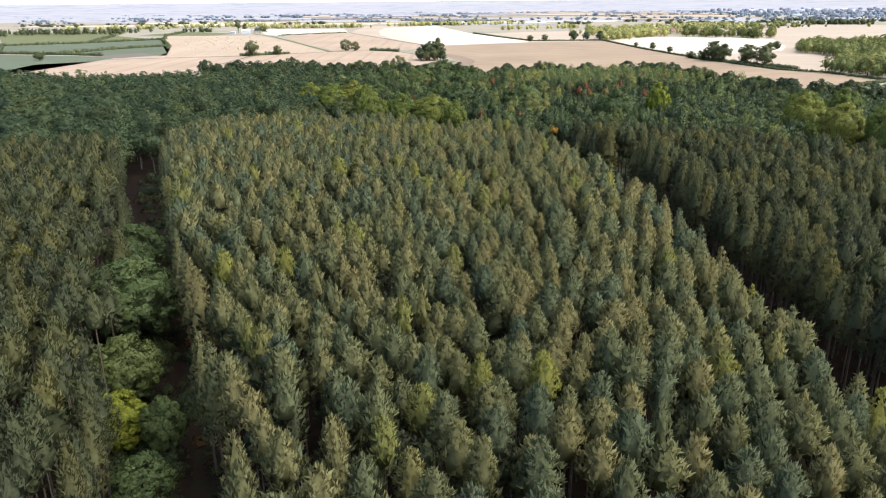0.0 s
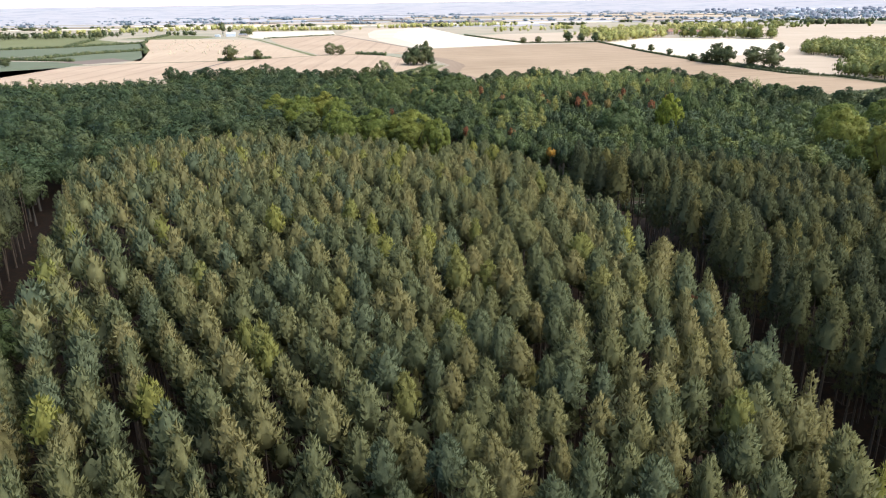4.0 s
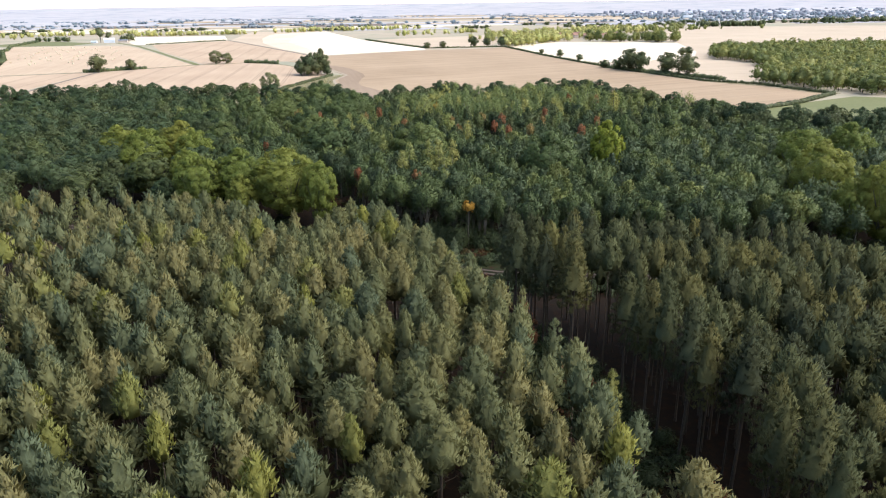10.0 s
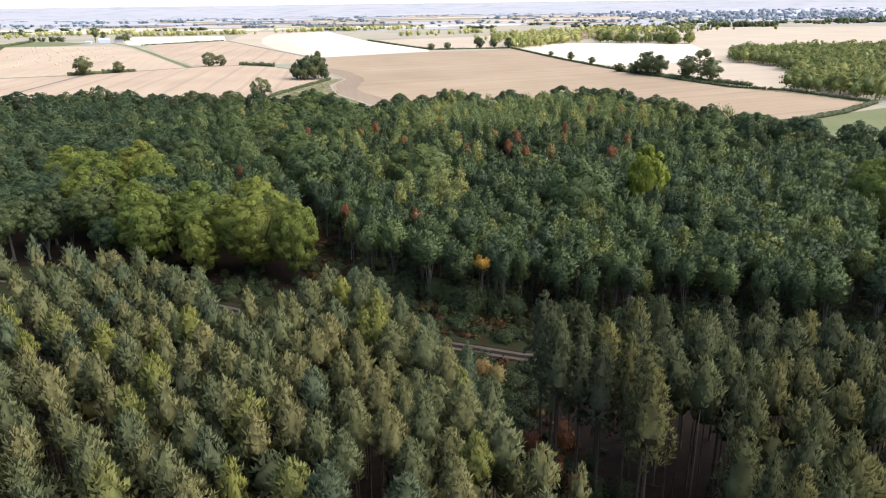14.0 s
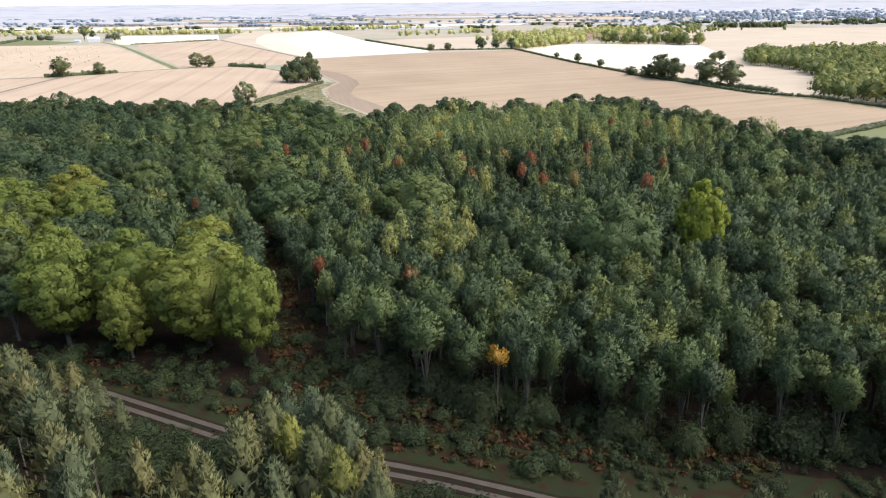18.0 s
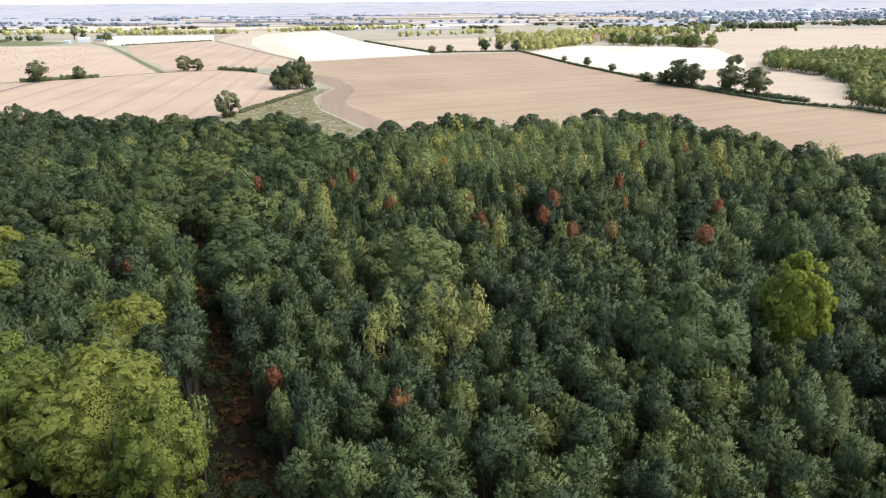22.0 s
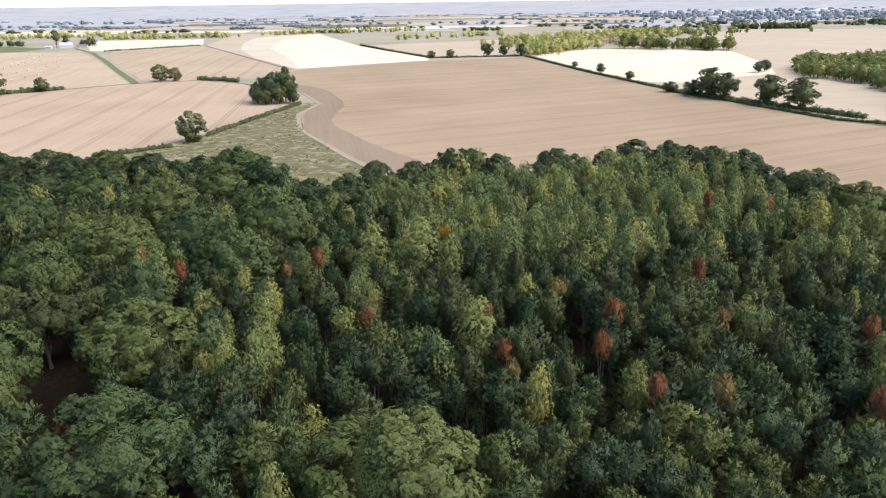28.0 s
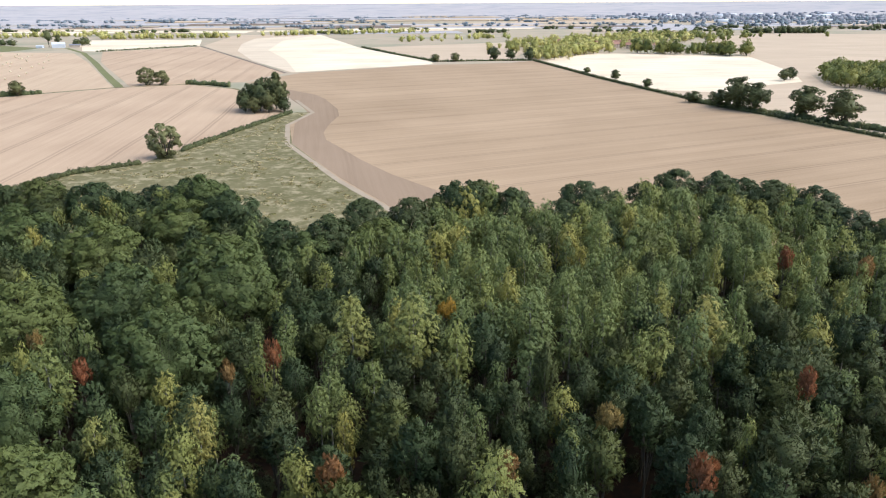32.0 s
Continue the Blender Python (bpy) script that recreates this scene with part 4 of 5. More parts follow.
for x, y, s in [(13, 203.5, 1.02), (13.2, 208.5, 1.02), (16.3, 212.5, 0.97), (18.5, 207, 1.0), (17, 200, 0.98), (23, 212, 0.98)]:
    tall_pine.plant(x, y, s, 1.1)
inner = east[~edge]
low = grid_in(PINES_EAST, 4.3, 3.9, 100.0, 0.9, pr)
low = low[(line_dist(low, PINES_EAST[:10]) > 7) & (low[:, 0] < 90)]
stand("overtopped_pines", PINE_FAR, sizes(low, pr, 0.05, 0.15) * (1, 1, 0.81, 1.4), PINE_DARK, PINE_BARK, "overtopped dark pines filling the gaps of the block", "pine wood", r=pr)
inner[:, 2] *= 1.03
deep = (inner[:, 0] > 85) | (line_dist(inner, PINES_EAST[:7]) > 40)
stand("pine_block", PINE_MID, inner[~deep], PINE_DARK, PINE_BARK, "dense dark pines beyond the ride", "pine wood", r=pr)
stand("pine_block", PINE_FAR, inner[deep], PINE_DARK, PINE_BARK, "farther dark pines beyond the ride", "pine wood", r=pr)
west = sizes(grid_in(PINES_WEST, 4.3, 3.8, 118.0, 0.5, pr), pr, 0.035, 0.15)
west = west[line_dist(west[:, :2], RIDE_WEST) > 6]
west[:, 2] *= 0.96
for gx, gy, gap in ((-62.5, 98, 8.5), (-76, 122, 6), (-49, 69, 4.5), (-55, 82, 5)):
    west = west[np.hypot(west[:, 0] - gx, west[:, 1] - gy) > gap]
deep = (west[:, 1] > 125) | (line_dist(west, PINES_WEST[:5]) > 40)
rim = line_dist(west, PINES_WEST[:5]) < 2.6
for x, y, s, w in west[rim]:
    dark_edge_pine.plant(x, y, s, w)
west, deep = west[~rim], deep[~rim]
low = grid_in(PINES_WEST, 4.3, 3.9, 118.0, 0.9, pr)
low = low[(line_dist(low, RIDE_WEST) > 12) & (low[:, 1] < 150)]
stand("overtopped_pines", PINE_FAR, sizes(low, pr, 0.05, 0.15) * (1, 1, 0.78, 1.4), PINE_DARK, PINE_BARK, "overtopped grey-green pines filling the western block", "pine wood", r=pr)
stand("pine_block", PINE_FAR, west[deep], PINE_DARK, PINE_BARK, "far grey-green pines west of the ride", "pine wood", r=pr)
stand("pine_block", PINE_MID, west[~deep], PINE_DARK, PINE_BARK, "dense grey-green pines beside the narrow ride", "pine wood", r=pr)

# ---- single large broadleaved trees ----
br = np.random.default_rng(31)
OAK_BIG = [broadleaf(br, 15, 6.0, 1.05, 110, 5200, 0.72, clear=0.15, low=0.8) for _ in range(4)]
OAK_DIM = [broadleaf(br, 14, 4.4, 1.05, 24, 260, 0.92, core=(7, 5), limbs=0, low=0.75) for _ in range(5)]
LOW_OAK = [sunk(broadleaf(br, 15, 5.2, 1.1, 13, 64, 1.7, clear=0.1, core=(6, 4), limbs=0, low=0.95), 3.5) for _ in range(4)]
SPECK_OAK = [sunk(broadleaf(br, 15, 5.0, 1.2, 7, 14, 2.6, clear=0.1, low=0.95, core=(6, 4), limbs=0), 5.0) for _ in range(4)]
OAK_MID = [broadleaf(br, 14, 4.4, 1.0, 60, 2400, 0.70, core=(8, 5), limbs=3, clear=0.15, low=0.85) for _ in range(5)]
BEECH_BIG = [broadleaf(br, 18, 6.2, 1.3, 120, 6000, 0.72, 0.8, 0.08, aspect=0.7, up=0.1, low=0.95) for _ in range(3)]
oak_tree = Kind("oak_tree", OAK_BIG, BIG_OAK, OAK_BARK, "broad dark green oak with a domed lumpy crown", "oak tree")
beech_tree = Kind("beech_tree", BEECH_BIG, BEECH, OAK_BARK, "large yellow-green beech beside the forest track", "beech tree", "beeches by the track")
golden_tree = Kind("golden_tree", BEECH_BIG[:2], GOLD, OAK_BARK, "bright yellow-green tree standing above the young oaks", "tree")
# x, y, height, crown radius
OAKS = [(-62.5, 98, 15, 8.4), (-76, 122, 13, 6), (-54, 80, 11, 4.8), (-71, 111, 12.5, 5), (-58, 74, 10, 3.6), (-43, 69, 9, 2.6), (-40, 59, 8, 3.2),
        (-35, 327, 18, 8.6), (-5, 323, 18, 9.0), (32, 291, 20, 7.6), (-44, 356, 16.5, 8.2), (-49, 370, 17.5, 5.2), (-62, 350, 16.5, 6.8), (-71, 381, 17, 6.3), (-64, 397, 17, 8.2), (-52, 405, 17, 7.2), (-41, 421, 17, 7.2), (-42, 399, 16, 5.0), (-38, 386, 17.5, 7.6), (-35, 408, 19, 7.8),
        (-57, 463, 18, 8.2), (-57, 448, 16.5, 8.0), (-91, 445, 16, 7.8), (-68, 433, 16, 8.0), (-99, 386, 16, 6.8), (-77, 354, 15, 6.4), (-57, 338, 18.5, 5.2), (-84, 378, 15, 6.2), (-98, 424, 16, 7.0), (-80, 411, 15, 5.8), (-27, 431, 14, 6.0), (-13, 437, 15, 6.0),
        (62, 327, 19, 4.9), (103, 320, 16, 8.0), (99, 389, 16, 7.0), (113, 386, 16, 8.0), (-77, 336, 14, 5.6)]
for x, y, h, rr in OAKS:
    oak_tree.plant(x, y, h / 15, rr / 6.0 * 15 / h)
BEECHES = [(-38.5, 276, 19.5, 8.8), (-29.5, 270, 18, 4.8), (-62, 277, 19, 6.4), (-52, 281, 19, 6.6), (-49.5, 272, 14, 4.0), (-45.5, 301, 15.5, 6.2), (-74, 313, 19, 6.2), (-91, 318, 19, 7.2), (-69, 290, 17.5, 5.2), (-84, 331, 19, 6.8), (-86, 301, 18, 6.2), (-104, 330, 18, 7.0)]
for x, y, h, rr in BEECHES:
    beech_tree.plant(x, y, h / 18, rr / 6.2 * 18 / h)
EAST_BEECHES = [(94, 264, 22, 7.2), (99, 245, 22, 7.0), (109, 235, 22, 6.6), (104, 294, 20, 8.0), (92, 247, 17, 4.2), (121, 300, 20, 7.0), (118, 255, 21, 7.5)]
for x, y, h, rr in EAST_BEECHES:
    beech_tree.plant(x, y, h / 18, rr / 6.2 * 18 / h, "tall olive green beech above the dark oak wood")
golden_tree.plant(49.5, 298, 22 / 18, 0.66)
golden_tree.plant(-49, 69, 9.5 / 18, 1.15, "small yellow-green tree in the narrow ride")
LARCH = [pine(br, 15.0, 2.6, 11.0, 13, 13, 0.6)]
larch_tree = Kind("larch_tree", LARCH, BIRCH, PINE_BARK, "feathery pale green larch among young oaks", "larch tree")
larch_tree.plant(44.5, 276.5)

# ---- young oak wood ----
YOUNG_NEAR = [broadleaf(br, 10.8 + br.uniform(-0.6, 0.6), 2.1 * br.uniform(0.85, 1.25), 1.35, 30, 850, 0.60, 1.0, 0.2, (7, 5), 4, rise=0.3, low=0.9) for _ in range(8)]
YOUNG_FAR = [broadleaf(br, 10.8 + br.uniform(-0.6, 0.6), 2.1 * br.uniform(0.85, 1.2), 1.3, 16, 300, 0.8, 1.0, 0.3, (6, 4), 0, rise=0.3, low=0.8) for _ in range(7)]
SLIM = [broadleaf(br, 10.5 + br.uniform(-0.7, 0.7), 1.6 * br.uniform(0.85, 1.2), 1.6, 20, 560, 0.56, 1.1, 0.2, (6, 4), 3, rise=0.45, low=0.9) for _ in range(6)]
# x, y, height
STRAW_AT = [(-7.5, 299.5, 15.5), (-2, 301.5, 15.5), (1, 301, 15.5), (5, 300, 15.5), (-9.5, 296, 14), (2.6, 296, 14), (-16.5, 320, 14), (-29, 347, 15), (-23.5, 351, 15), (-25, 354, 13), (-29.5, 350, 13), (-32.5, 349.5, 13), (-27.5, 369, 14), (-38, 366.5, 13), (-20, 283, 11), (37, 392, 16), (-4, 388, 18), (-13, 391, 16)]
RED_AT = [(-45.5, 379, 14), (-22, 382, 15), (-27, 379, 14), (-11, 358.5, 14), (6.3, 358.5, 14.5), (25, 336.5, 15), (39, 353.5, 15), (21, 348, 14.5), (32, 335, 15), (8.6, 342, 14), (49, 332, 15), (-54, 322, 13), (-21, 285, 12), (18, 367, 15), (24.6, 356.5, 15.5), (8.3, 349, 13), (-5, 278, 13), (71, 412, 15), (43, 374, 15), (58, 350, 15), (60, 417, 15), (-56, 388, 14)]
young_oak = Kind("young_oak", YOUNG_NEAR, YOUNG, OAK_BARK, "slim young oak with a dark green crown", "oak tree", "young oaks beyond the track")
BIG = np.array([(x, y, rr) for x, y, h, rr in OAKS + BEECHES] + [(x, y, rr) for x, y, h, rr in EAST_BEECHES] + [(49.5, 298, 4.6), (44.5, 276.5, 2.6)] + [(x, y, 2.0) for x, y, h in STRAW_AT])


def clear_of_big(p, gap=0.5):
    d = np.linalg.norm(p[:, None, :2] - BIG[None, :, :2], axis=2) - BIG[None, :, 2] * 1.0
    return p[d.min(1) > gap]


yo = grid_in(OAK_WOOD, 4.5, 4.1, 112.0, 0.7, br)
yo = np.concatenate((yo, grid_in([(-66, 296), (-33, 274), (-27, 276), (-36, 308), (-50, 342), (-72, 345)], 4.6, 4.3, 60.0, 0.7, br)))
yo = clear_of_big(yo[line_dist(yo, RIDE_NORTH) > 2.7])
yo = sizes(yo[br.uniform(size=len(yo)) > 0.09], br, 0.08, 0.22)
near_i = np.argsort(np.abs(yo[:, 0] - 2) + 0.6 * (yo[:, 1] - 250))[:270]
for x, y, s, w in yo[near_i]:
    young_oak.plant(x, y, s * 1.2, w * 0.86)
stand("young_oak_wood", YOUNG_FAR, np.delete(yo, near_i, 0) * (1, 1, 1.2, 0.95), YOUNG, OAK_BARK, "close-grown dark green young oaks", "oak wood", r=br)

# ---- mixed wood to the north: birches, red and amber trees, oaks ----
BIRCHES = [birch(br, 13 + br.uniform(-1.2, 1.5), 2.0 * br.uniform(0.85, 1.15), 850, 0.56) for _ in range(7)]
BIRCH_FAR = [birch(br, 13, 2.6, 340, 0.85) for _ in range(5)]
birch_tree = Kind("birch_tree", BIRCHES, BIRCH, BIRCH_BARK, "slender birch with drooping olive green sprays", "birch tree", "birches in the mixed wood")
straw_birch = Kind("birch_tree", BIRCHES[:3], STRAW_BIRCH, BIRCH_BARK, "small birch turning straw yellow", "birch tree", "yellowing birches")
RED_SHAPES = [broadleaf(br, 10.8, 1.6, 1.0, 14, 300, 0.5, 1.1, 0.15, (4, 3), 3, rise=0.5, low=0.6) for _ in range(3)]
red_tree = Kind("rowan_tree", RED_SHAPES, RED, OAK_BARK, "small tree with orange-red autumn leaves", "tree", "red-leaved small trees")
for x, y, h in STRAW_AT:
    straw_birch.plant(x, y, h / 13, 1.25 if h > 15.6 else 0.9, '' if h <= 15.6 else "tall pale birch with weeping olive sprays")
for x, y, h in RED_AT:
    red_tree.plant(x, y, h / 10.8, float(br.uniform(0.42, 0.68)))
amber_tree = Kind("amber_tree", RED_SHAPES[:1], AMBER, OAK_BARK, "small amber-yellow tree among young oaks", "tree")
amber_tree.plant(7.3, 252, 11.5 / 10.8, 0.8)
amber_tree.plant(0.5, 396, 15 / 10.8, 0.6)
BIG = np.concatenate((BIG, [(x, y, 1.6) for x, y, _ in RED_AT], [(7.3, 252, 1.5)]))
mx = grid_in(MIXED_NORTH, 4.6, 4.2, 20.0, 0.9, br)
mx = clear_of_big(mx[line_dist(mx, RIDE_NORTH) > 2.7], 0.7)
mx = sizes(mx[br.uniform(size=len(mx)) > 0.15], br, 0.10, 0.2)
old = (mx[:, 0] < -10) & (mx[:, 1] > 345)
mx[old, 2] *= 0.92
pale = np.where(old, 0.35, np.clip((mx[:, 1] - 372) / 26, 0.1, 0.92))
is_birch = br.uniform(size=len(mx)) < pale
is_oak = ~is_birch & (br.uniform(size=len(mx)) < 0.35)
b_all = mx[is_birch]
b_close = (np.abs(b_all[:, 0] - 15) < 75)
b_close &= np.cumsum(b_close) < 275
for x, y, s, w in b_all[b_close]:
    birch_tree.plant(x, y, s * 1.12, w * 0.95)
stand("birch_wood", BIRCH_FAR, b_all[~b_close] * (1, 1, 1.12, 1.0), BIRCH, BIRCH_BARK, "olive green birches among other trees", "birch wood", r=br)
sapling = Kind("oak_sapling", SLIM, OAK, OAK_BARK, "slim dark green oak sapling in dense mixed wood", "oak tree", "slim oaks in the mixed wood")
for x, y, s, w in mx[is_oak][:280]:
    sapling.plant(x, y, s * 1.26, w * 1.0)
rest = mx[~is_birch & ~is_oak]
order = np.argsort(np.abs(rest[:, 0]))
bushy_oak = Kind("bushy_oak", YOUNG_NEAR[:4], OAK, OAK_BARK, "bushy dark green young oak in mixed wood", "oak tree", "young oaks in the mixed wood")
for x, y, s, w in rest[order[:280]]:
    bushy_oak.plant(x, y, s * 1.22, w * 0.84)
stand("young_oak_wood", YOUNG_FAR, np.concatenate((rest[order[280:]], mx[is_oak][280:])) * (1, 1, 1.22, 0.95), OAK, OAK_BARK, "bushy dark green young oaks of the mixed wood", "oak wood", r=br)

# ---- oaks along the wood's edge and the mature west wood ----
edge_oak = Kind("oak_tree", OAK_MID, OAK, OAK_BARK, "mature dark oak at the wood's edge", "oak tree", "oaks along the wood edge")
for x, y in along(WOOD_EDGE[3:], 7.0):
    edge_oak.plant(x + float(br.normal(0, 1.2)), y - 4 + float(br.normal(0, 1.5)), float(br.uniform(1.0, 1.28)), float(br.uniform(0.95, 1.2)))
for x, y in [(81, 447), (88, 432), (74, 455), (92, 420), (66, 462)]:
    edge_oak.plant(x, y, 1.1, 1.1)
edge_oak.plant(6, 459, 1.22, 0.85, "rounded oak standing clear of the wood's edge")
dead_birch = Kind("dead_birch", [birch(br, 12, 2.0, 30, 0.2)], DEAD_WOOD, DEAD_WOOD, "bare bleached birch at the wood's edge", "dead tree")
dead_birch.plant(83, 440)
ww = grid_in(MIXED_WEST, 7.6, 7.2, 35.0, 1.6, br)
ww = clear_of_big(ww[(line_dist(ww, TRACK) > 8) & (line_dist(ww, RIDE_NORTH) > 20)], 1.0)
ww = sizes(ww, br, 0.12, 0.16)
for x, y, s, w in ww[ww[:, 0] > -95]:
    edge_oak.plant(x, y, s, w, "rounded green oak in the mature west wood")
deep = ww[:, 0] < -185
ww[deep, 3] *= 1.1
stand("west_oak_wood", LOW_OAK, ww[deep], OAK, OAK_BARK, "far mature oaks of the west wood", "oak wood", r=br)
stand("west_oak_wood", OAK_DIM, ww[(ww[:, 0] <= -95) & ~deep], OAK, OAK_BARK, "mature rounded oaks of the west wood", "oak wood", r=br)

# ---- undergrowth ----
ur = np.random.default_rng(41)
FERNS = [(bush(ur, 0.75, 0.9, 24, 0.6, 0.3), tube([(0, 0, 0), (0, 0, 0.5)], (0.02, 0.01), 3) + (None,)) for _ in range(4)]
SHRUBS = [(bush(ur, 2.0, 1.6, 85, 0.46, 0.6), tube([(0, 0, 0), (0, 0, 1.2)], (0.05, 0.02), 3) + (None,)) for _ in range(4)]


def strew(line, width, n):
    pts = along(line, 1.0)
    p = pts[ur.integers(0, len(pts), n)] + ur.normal(0, width / 2, (n, 2))
    return sizes(p, ur, 0.25, 0.2)


ferns = np.concatenate((strew(RIDE_NORTH, 4, 480), strew(RIDE_EAST, 7, 320), strew(RIDE_WEST, 5, 150), strew([(-25, 258), (-14, 261), (2, 252), (14, 247), (40, 242)], 5, 330), strew(TRACK[3:9], 12, 260)))
ferns = ferns[line_dist(ferns[:, :2], TRACK) > 2.8]
stand("bracken", FERNS, ferns, BRACKEN, BRACKEN, "rust-brown and green bracken on the rides", "bracken", r=ur)
sh = np.concatenate((strew(TRACK[3:9], 15, 420), strew(RIDE_EAST, 7, 330), strew([(37, 120), (33, 146), (30, 165), (24, 187), (14, 207)], 3, 150), strew([(12, 228), (30, 226), (60, 221)], 4, 110), strew(RIDE_WEST, 7, 120), strew([(-40, 58), (-50, 74), (-60, 90), (-80, 122)], 7, 130) * (1, 1, 1.4, 1.1), strew([(2, 226), (8, 214), (14, 222)], 7, 60), strew([(-30, 262), (-16, 266), (4, 254), (30, 246)], 6, 90), strew([(-22, 257), (-8, 252), (8, 246), (30, 241), (60, 236)], 5, 200) * (1, 1, 0.6, 0.9), strew([(-48, 249), (-34, 242), (-22, 238), (-2, 231)], 5, 160) * (1, 1, 1.5, 1.1), strew(RIDE_NORTH, 7, 70)))
sh = sh[line_dist(sh[:, :2], TRACK) > 3.6]
stand("shrubs", SHRUBS, sh, SHRUB, SHRUB, "dark green scrub beside track and rides", "shrubs", r=ur)
LOW_SCRUB = [(bush(ur, 3.4, 2.3, 60, 0.8, 0.55), tube([(0, 0, 0), (0, 0, 2.0)], (0.06, 0.02), 3) + (None,)) for _ in range(4)]
scrub = np.concatenate((grid_in(MIXED_NORTH, 4.4, 4.2, 50, 1.3, ur), grid_in(OAK_WOOD, 6.5, 6.0, 50, 1.6, ur)))
scrub = sizes(scrub[line_dist(scrub, RIDE_NORTH) > 2.8], ur, 0.25, 0.2)
EDGE_SCRUB = [(bush(ur, 4.6, 2.6, 240, 0.5, 0.6), tube([(0, 0, 0), (0, 0, 2.5)], (0.06, 0.02), 3) + (None,)) for _ in range(4)]
stand("edge_scrub", EDGE_SCRUB, strew([(-12, 264), (4, 256), (14, 251), (60, 242), (100, 237)], 3.0, 120), SHRUB, SHRUB, "dark green scrub at the foot of the young oaks", "shrubs", r=ur)
rim = along(WOOD_EDGE[4:], 2.2) - (0, 3.5) + ur.normal(0, 1.3, (len(along(WOOD_EDGE[4:], 2.2)), 2))
scrub = np.concatenate((scrub, sizes(rim, ur, 0.25, 0.2) * (1, 1, 1.5, 1.0)))
stand("understorey", LOW_SCRUB, scrub, SHRUB, SHRUB, "dark green scrub under the broadleaved trees", "shrubs", r=ur)
TUFTS = [(bush(ur, 0.34, 0.8, 12, 0.55, 0.3), tube([(0, 0, 0), (0, 0, 0.2)], (0.02, 0.01), 3) + (None,)) for _ in range(3)]
tufts = ur.uniform((-150, 440), (0, 695), (9000, 2))
tufts = tufts[inside([(-140, 480), (-131, 540), (-111, 560), (-106, 584), (-95, 628), (-80, 690), (-74, 690), (-77, 648), (-66, 599), (-36, 532), (-8, 478), (-40, 445), (-60, 474), (-100, 474)], tufts)]
keep = np.array([noise.noise((x * 0.08, y * 0.08, 3.0)) for x, y in tufts]) > -0.05
tufts = sizes(tufts[keep][:1100], ur, 0.3, 0.4)
stand("grass_tussocks", TUFTS, tufts, GRASS, GRASS, "tan and olive grass tussocks in the meadow", "grass", r=ur)
red_shrub_shape = [bush(ur, 2.2, 1.3, 150, 0.36) for _ in range(2)]
red_meshes = [mesh_of("red_shrub", *s, RED) for s in red_shrub_shape]
for x, y in [(15, 200), (13, 204), (8, 226), (11, 209), (6, 228), (31, 154), (30, 160), (34, 139), (18, 190), (21, 186), (15, 211), (-4, 231)]:
    ob = new("red_shrub", red_meshes[int(ur.integers(2))])
    ob.matrix_basis = pose(x, y, 0.1, 0, 0, float(ur.uniform(0, 360))) @ Matrix.Diagonal((1.4, 1.4, 1.9, 1))
    tagged(ob, "tall shrub with rust-red leaves beside the ride", "shrub", "red shrubs on the ride")

# ---- field trees, hedges, far woods ----
FIELD_OAK = [broadleaf(br, 15, 6.0, 1.2, 34, 1000, 0.95, clear=0.05, limbs=4, low=0.95) for _ in range(3)]
field_oak = Kind("field_tree", FIELD_OAK, FAR_LEAF, OAK_BARK, "dark rounded oak standing in the fields", "tree")
ash_shape = [broadleaf(br, 14, 4.4, 1.5, 60, 1700, 0.9, 1.0, 0.1, (5, 4), 8, up=0.1, low=0.95, solid=0.2) for _ in range(2)]
ash_shape = [sunk(s, 1.6) for s in ash_shape]
ash_tree = Kind("ash_tree", ash_shape, ASH, OAK_BARK, "thin grey-green ash beside the meadow hedge", "ash tree")
ash_tree.plant(-107, 571, 1.12, 1.25)
for x, y, h, rr in [(-94, 705, 21, 6.5), (-101, 697, 17, 6.2), (-107, 700, 15, 5.2), (-90, 699, 16, 5), (-95, 691, 12, 5), (-108, 692, 11, 4.6), (-102, 709, 17, 6), (-87, 693, 8, 4), (-102, 688, 9, 4.5), (-111, 703, 12, 4.5)]:
    field_oak.plant(x, y, h / 15, rr / 6 * 15 / h, "dark oak in a tight field clump")
for x, y, h, rr in [(-219, 836, 15, 7), (-208, 838, 12, 5.5)]:
    ash_tree.plant(x, y, h / 14, rr / 4.4 * 14 / h, "grey-green ash standing beside a field track")
for x, y, h, rr in [(-299, 752, 16, 8), (-278, 772, 10, 5), (-500, 690, 8, 6)]:
    field_oak.plant(x, y, h / 15, rr / 6 * 15 / h)
for x, y, h, rr in [(160, 693, 18, 8.5), (154, 703, 10, 6), (166, 683, 16, 8), (180, 657, 17, 8.5), (189, 639, 16.5, 9), (146, 722, 7, 5), (52, 1058, 14, 7), (70, 1062, 11, 6), (88, 1052, 13, 6), (118, 900, 6, 3), (130, 850, 8, 4), (139, 795, 7, 3.5), (252, 838, 9, 5), (262, 850, 9, 5), (-8, 1040, 8, 5), (12, 1042, 9, 5)]:
    field_oak.plant(x, y, h / 15, rr / 6 * 15 / h, "field oak in a hedge line")
hedge("thicket", [(146, 726), (157, 702), (172, 668), (190, 634), (206, 606)], 3.4, 5.0, "dense thicket below a row of field oaks", FAR_LEAF, 2.2, 40, 0.8, seed=12)
hedge("hedge_meadow", [(-150, 500), (-139, 516), (-130, 543), (-112, 560)], 2.3, 3.0, "clipped green hedge along the meadow", seed=2)
hedge("hedge_meadow", [(-105, 584), (-96, 628), (-82, 690)], 2.3, 3.0, "clipped green hedge along the meadow", seed=3)
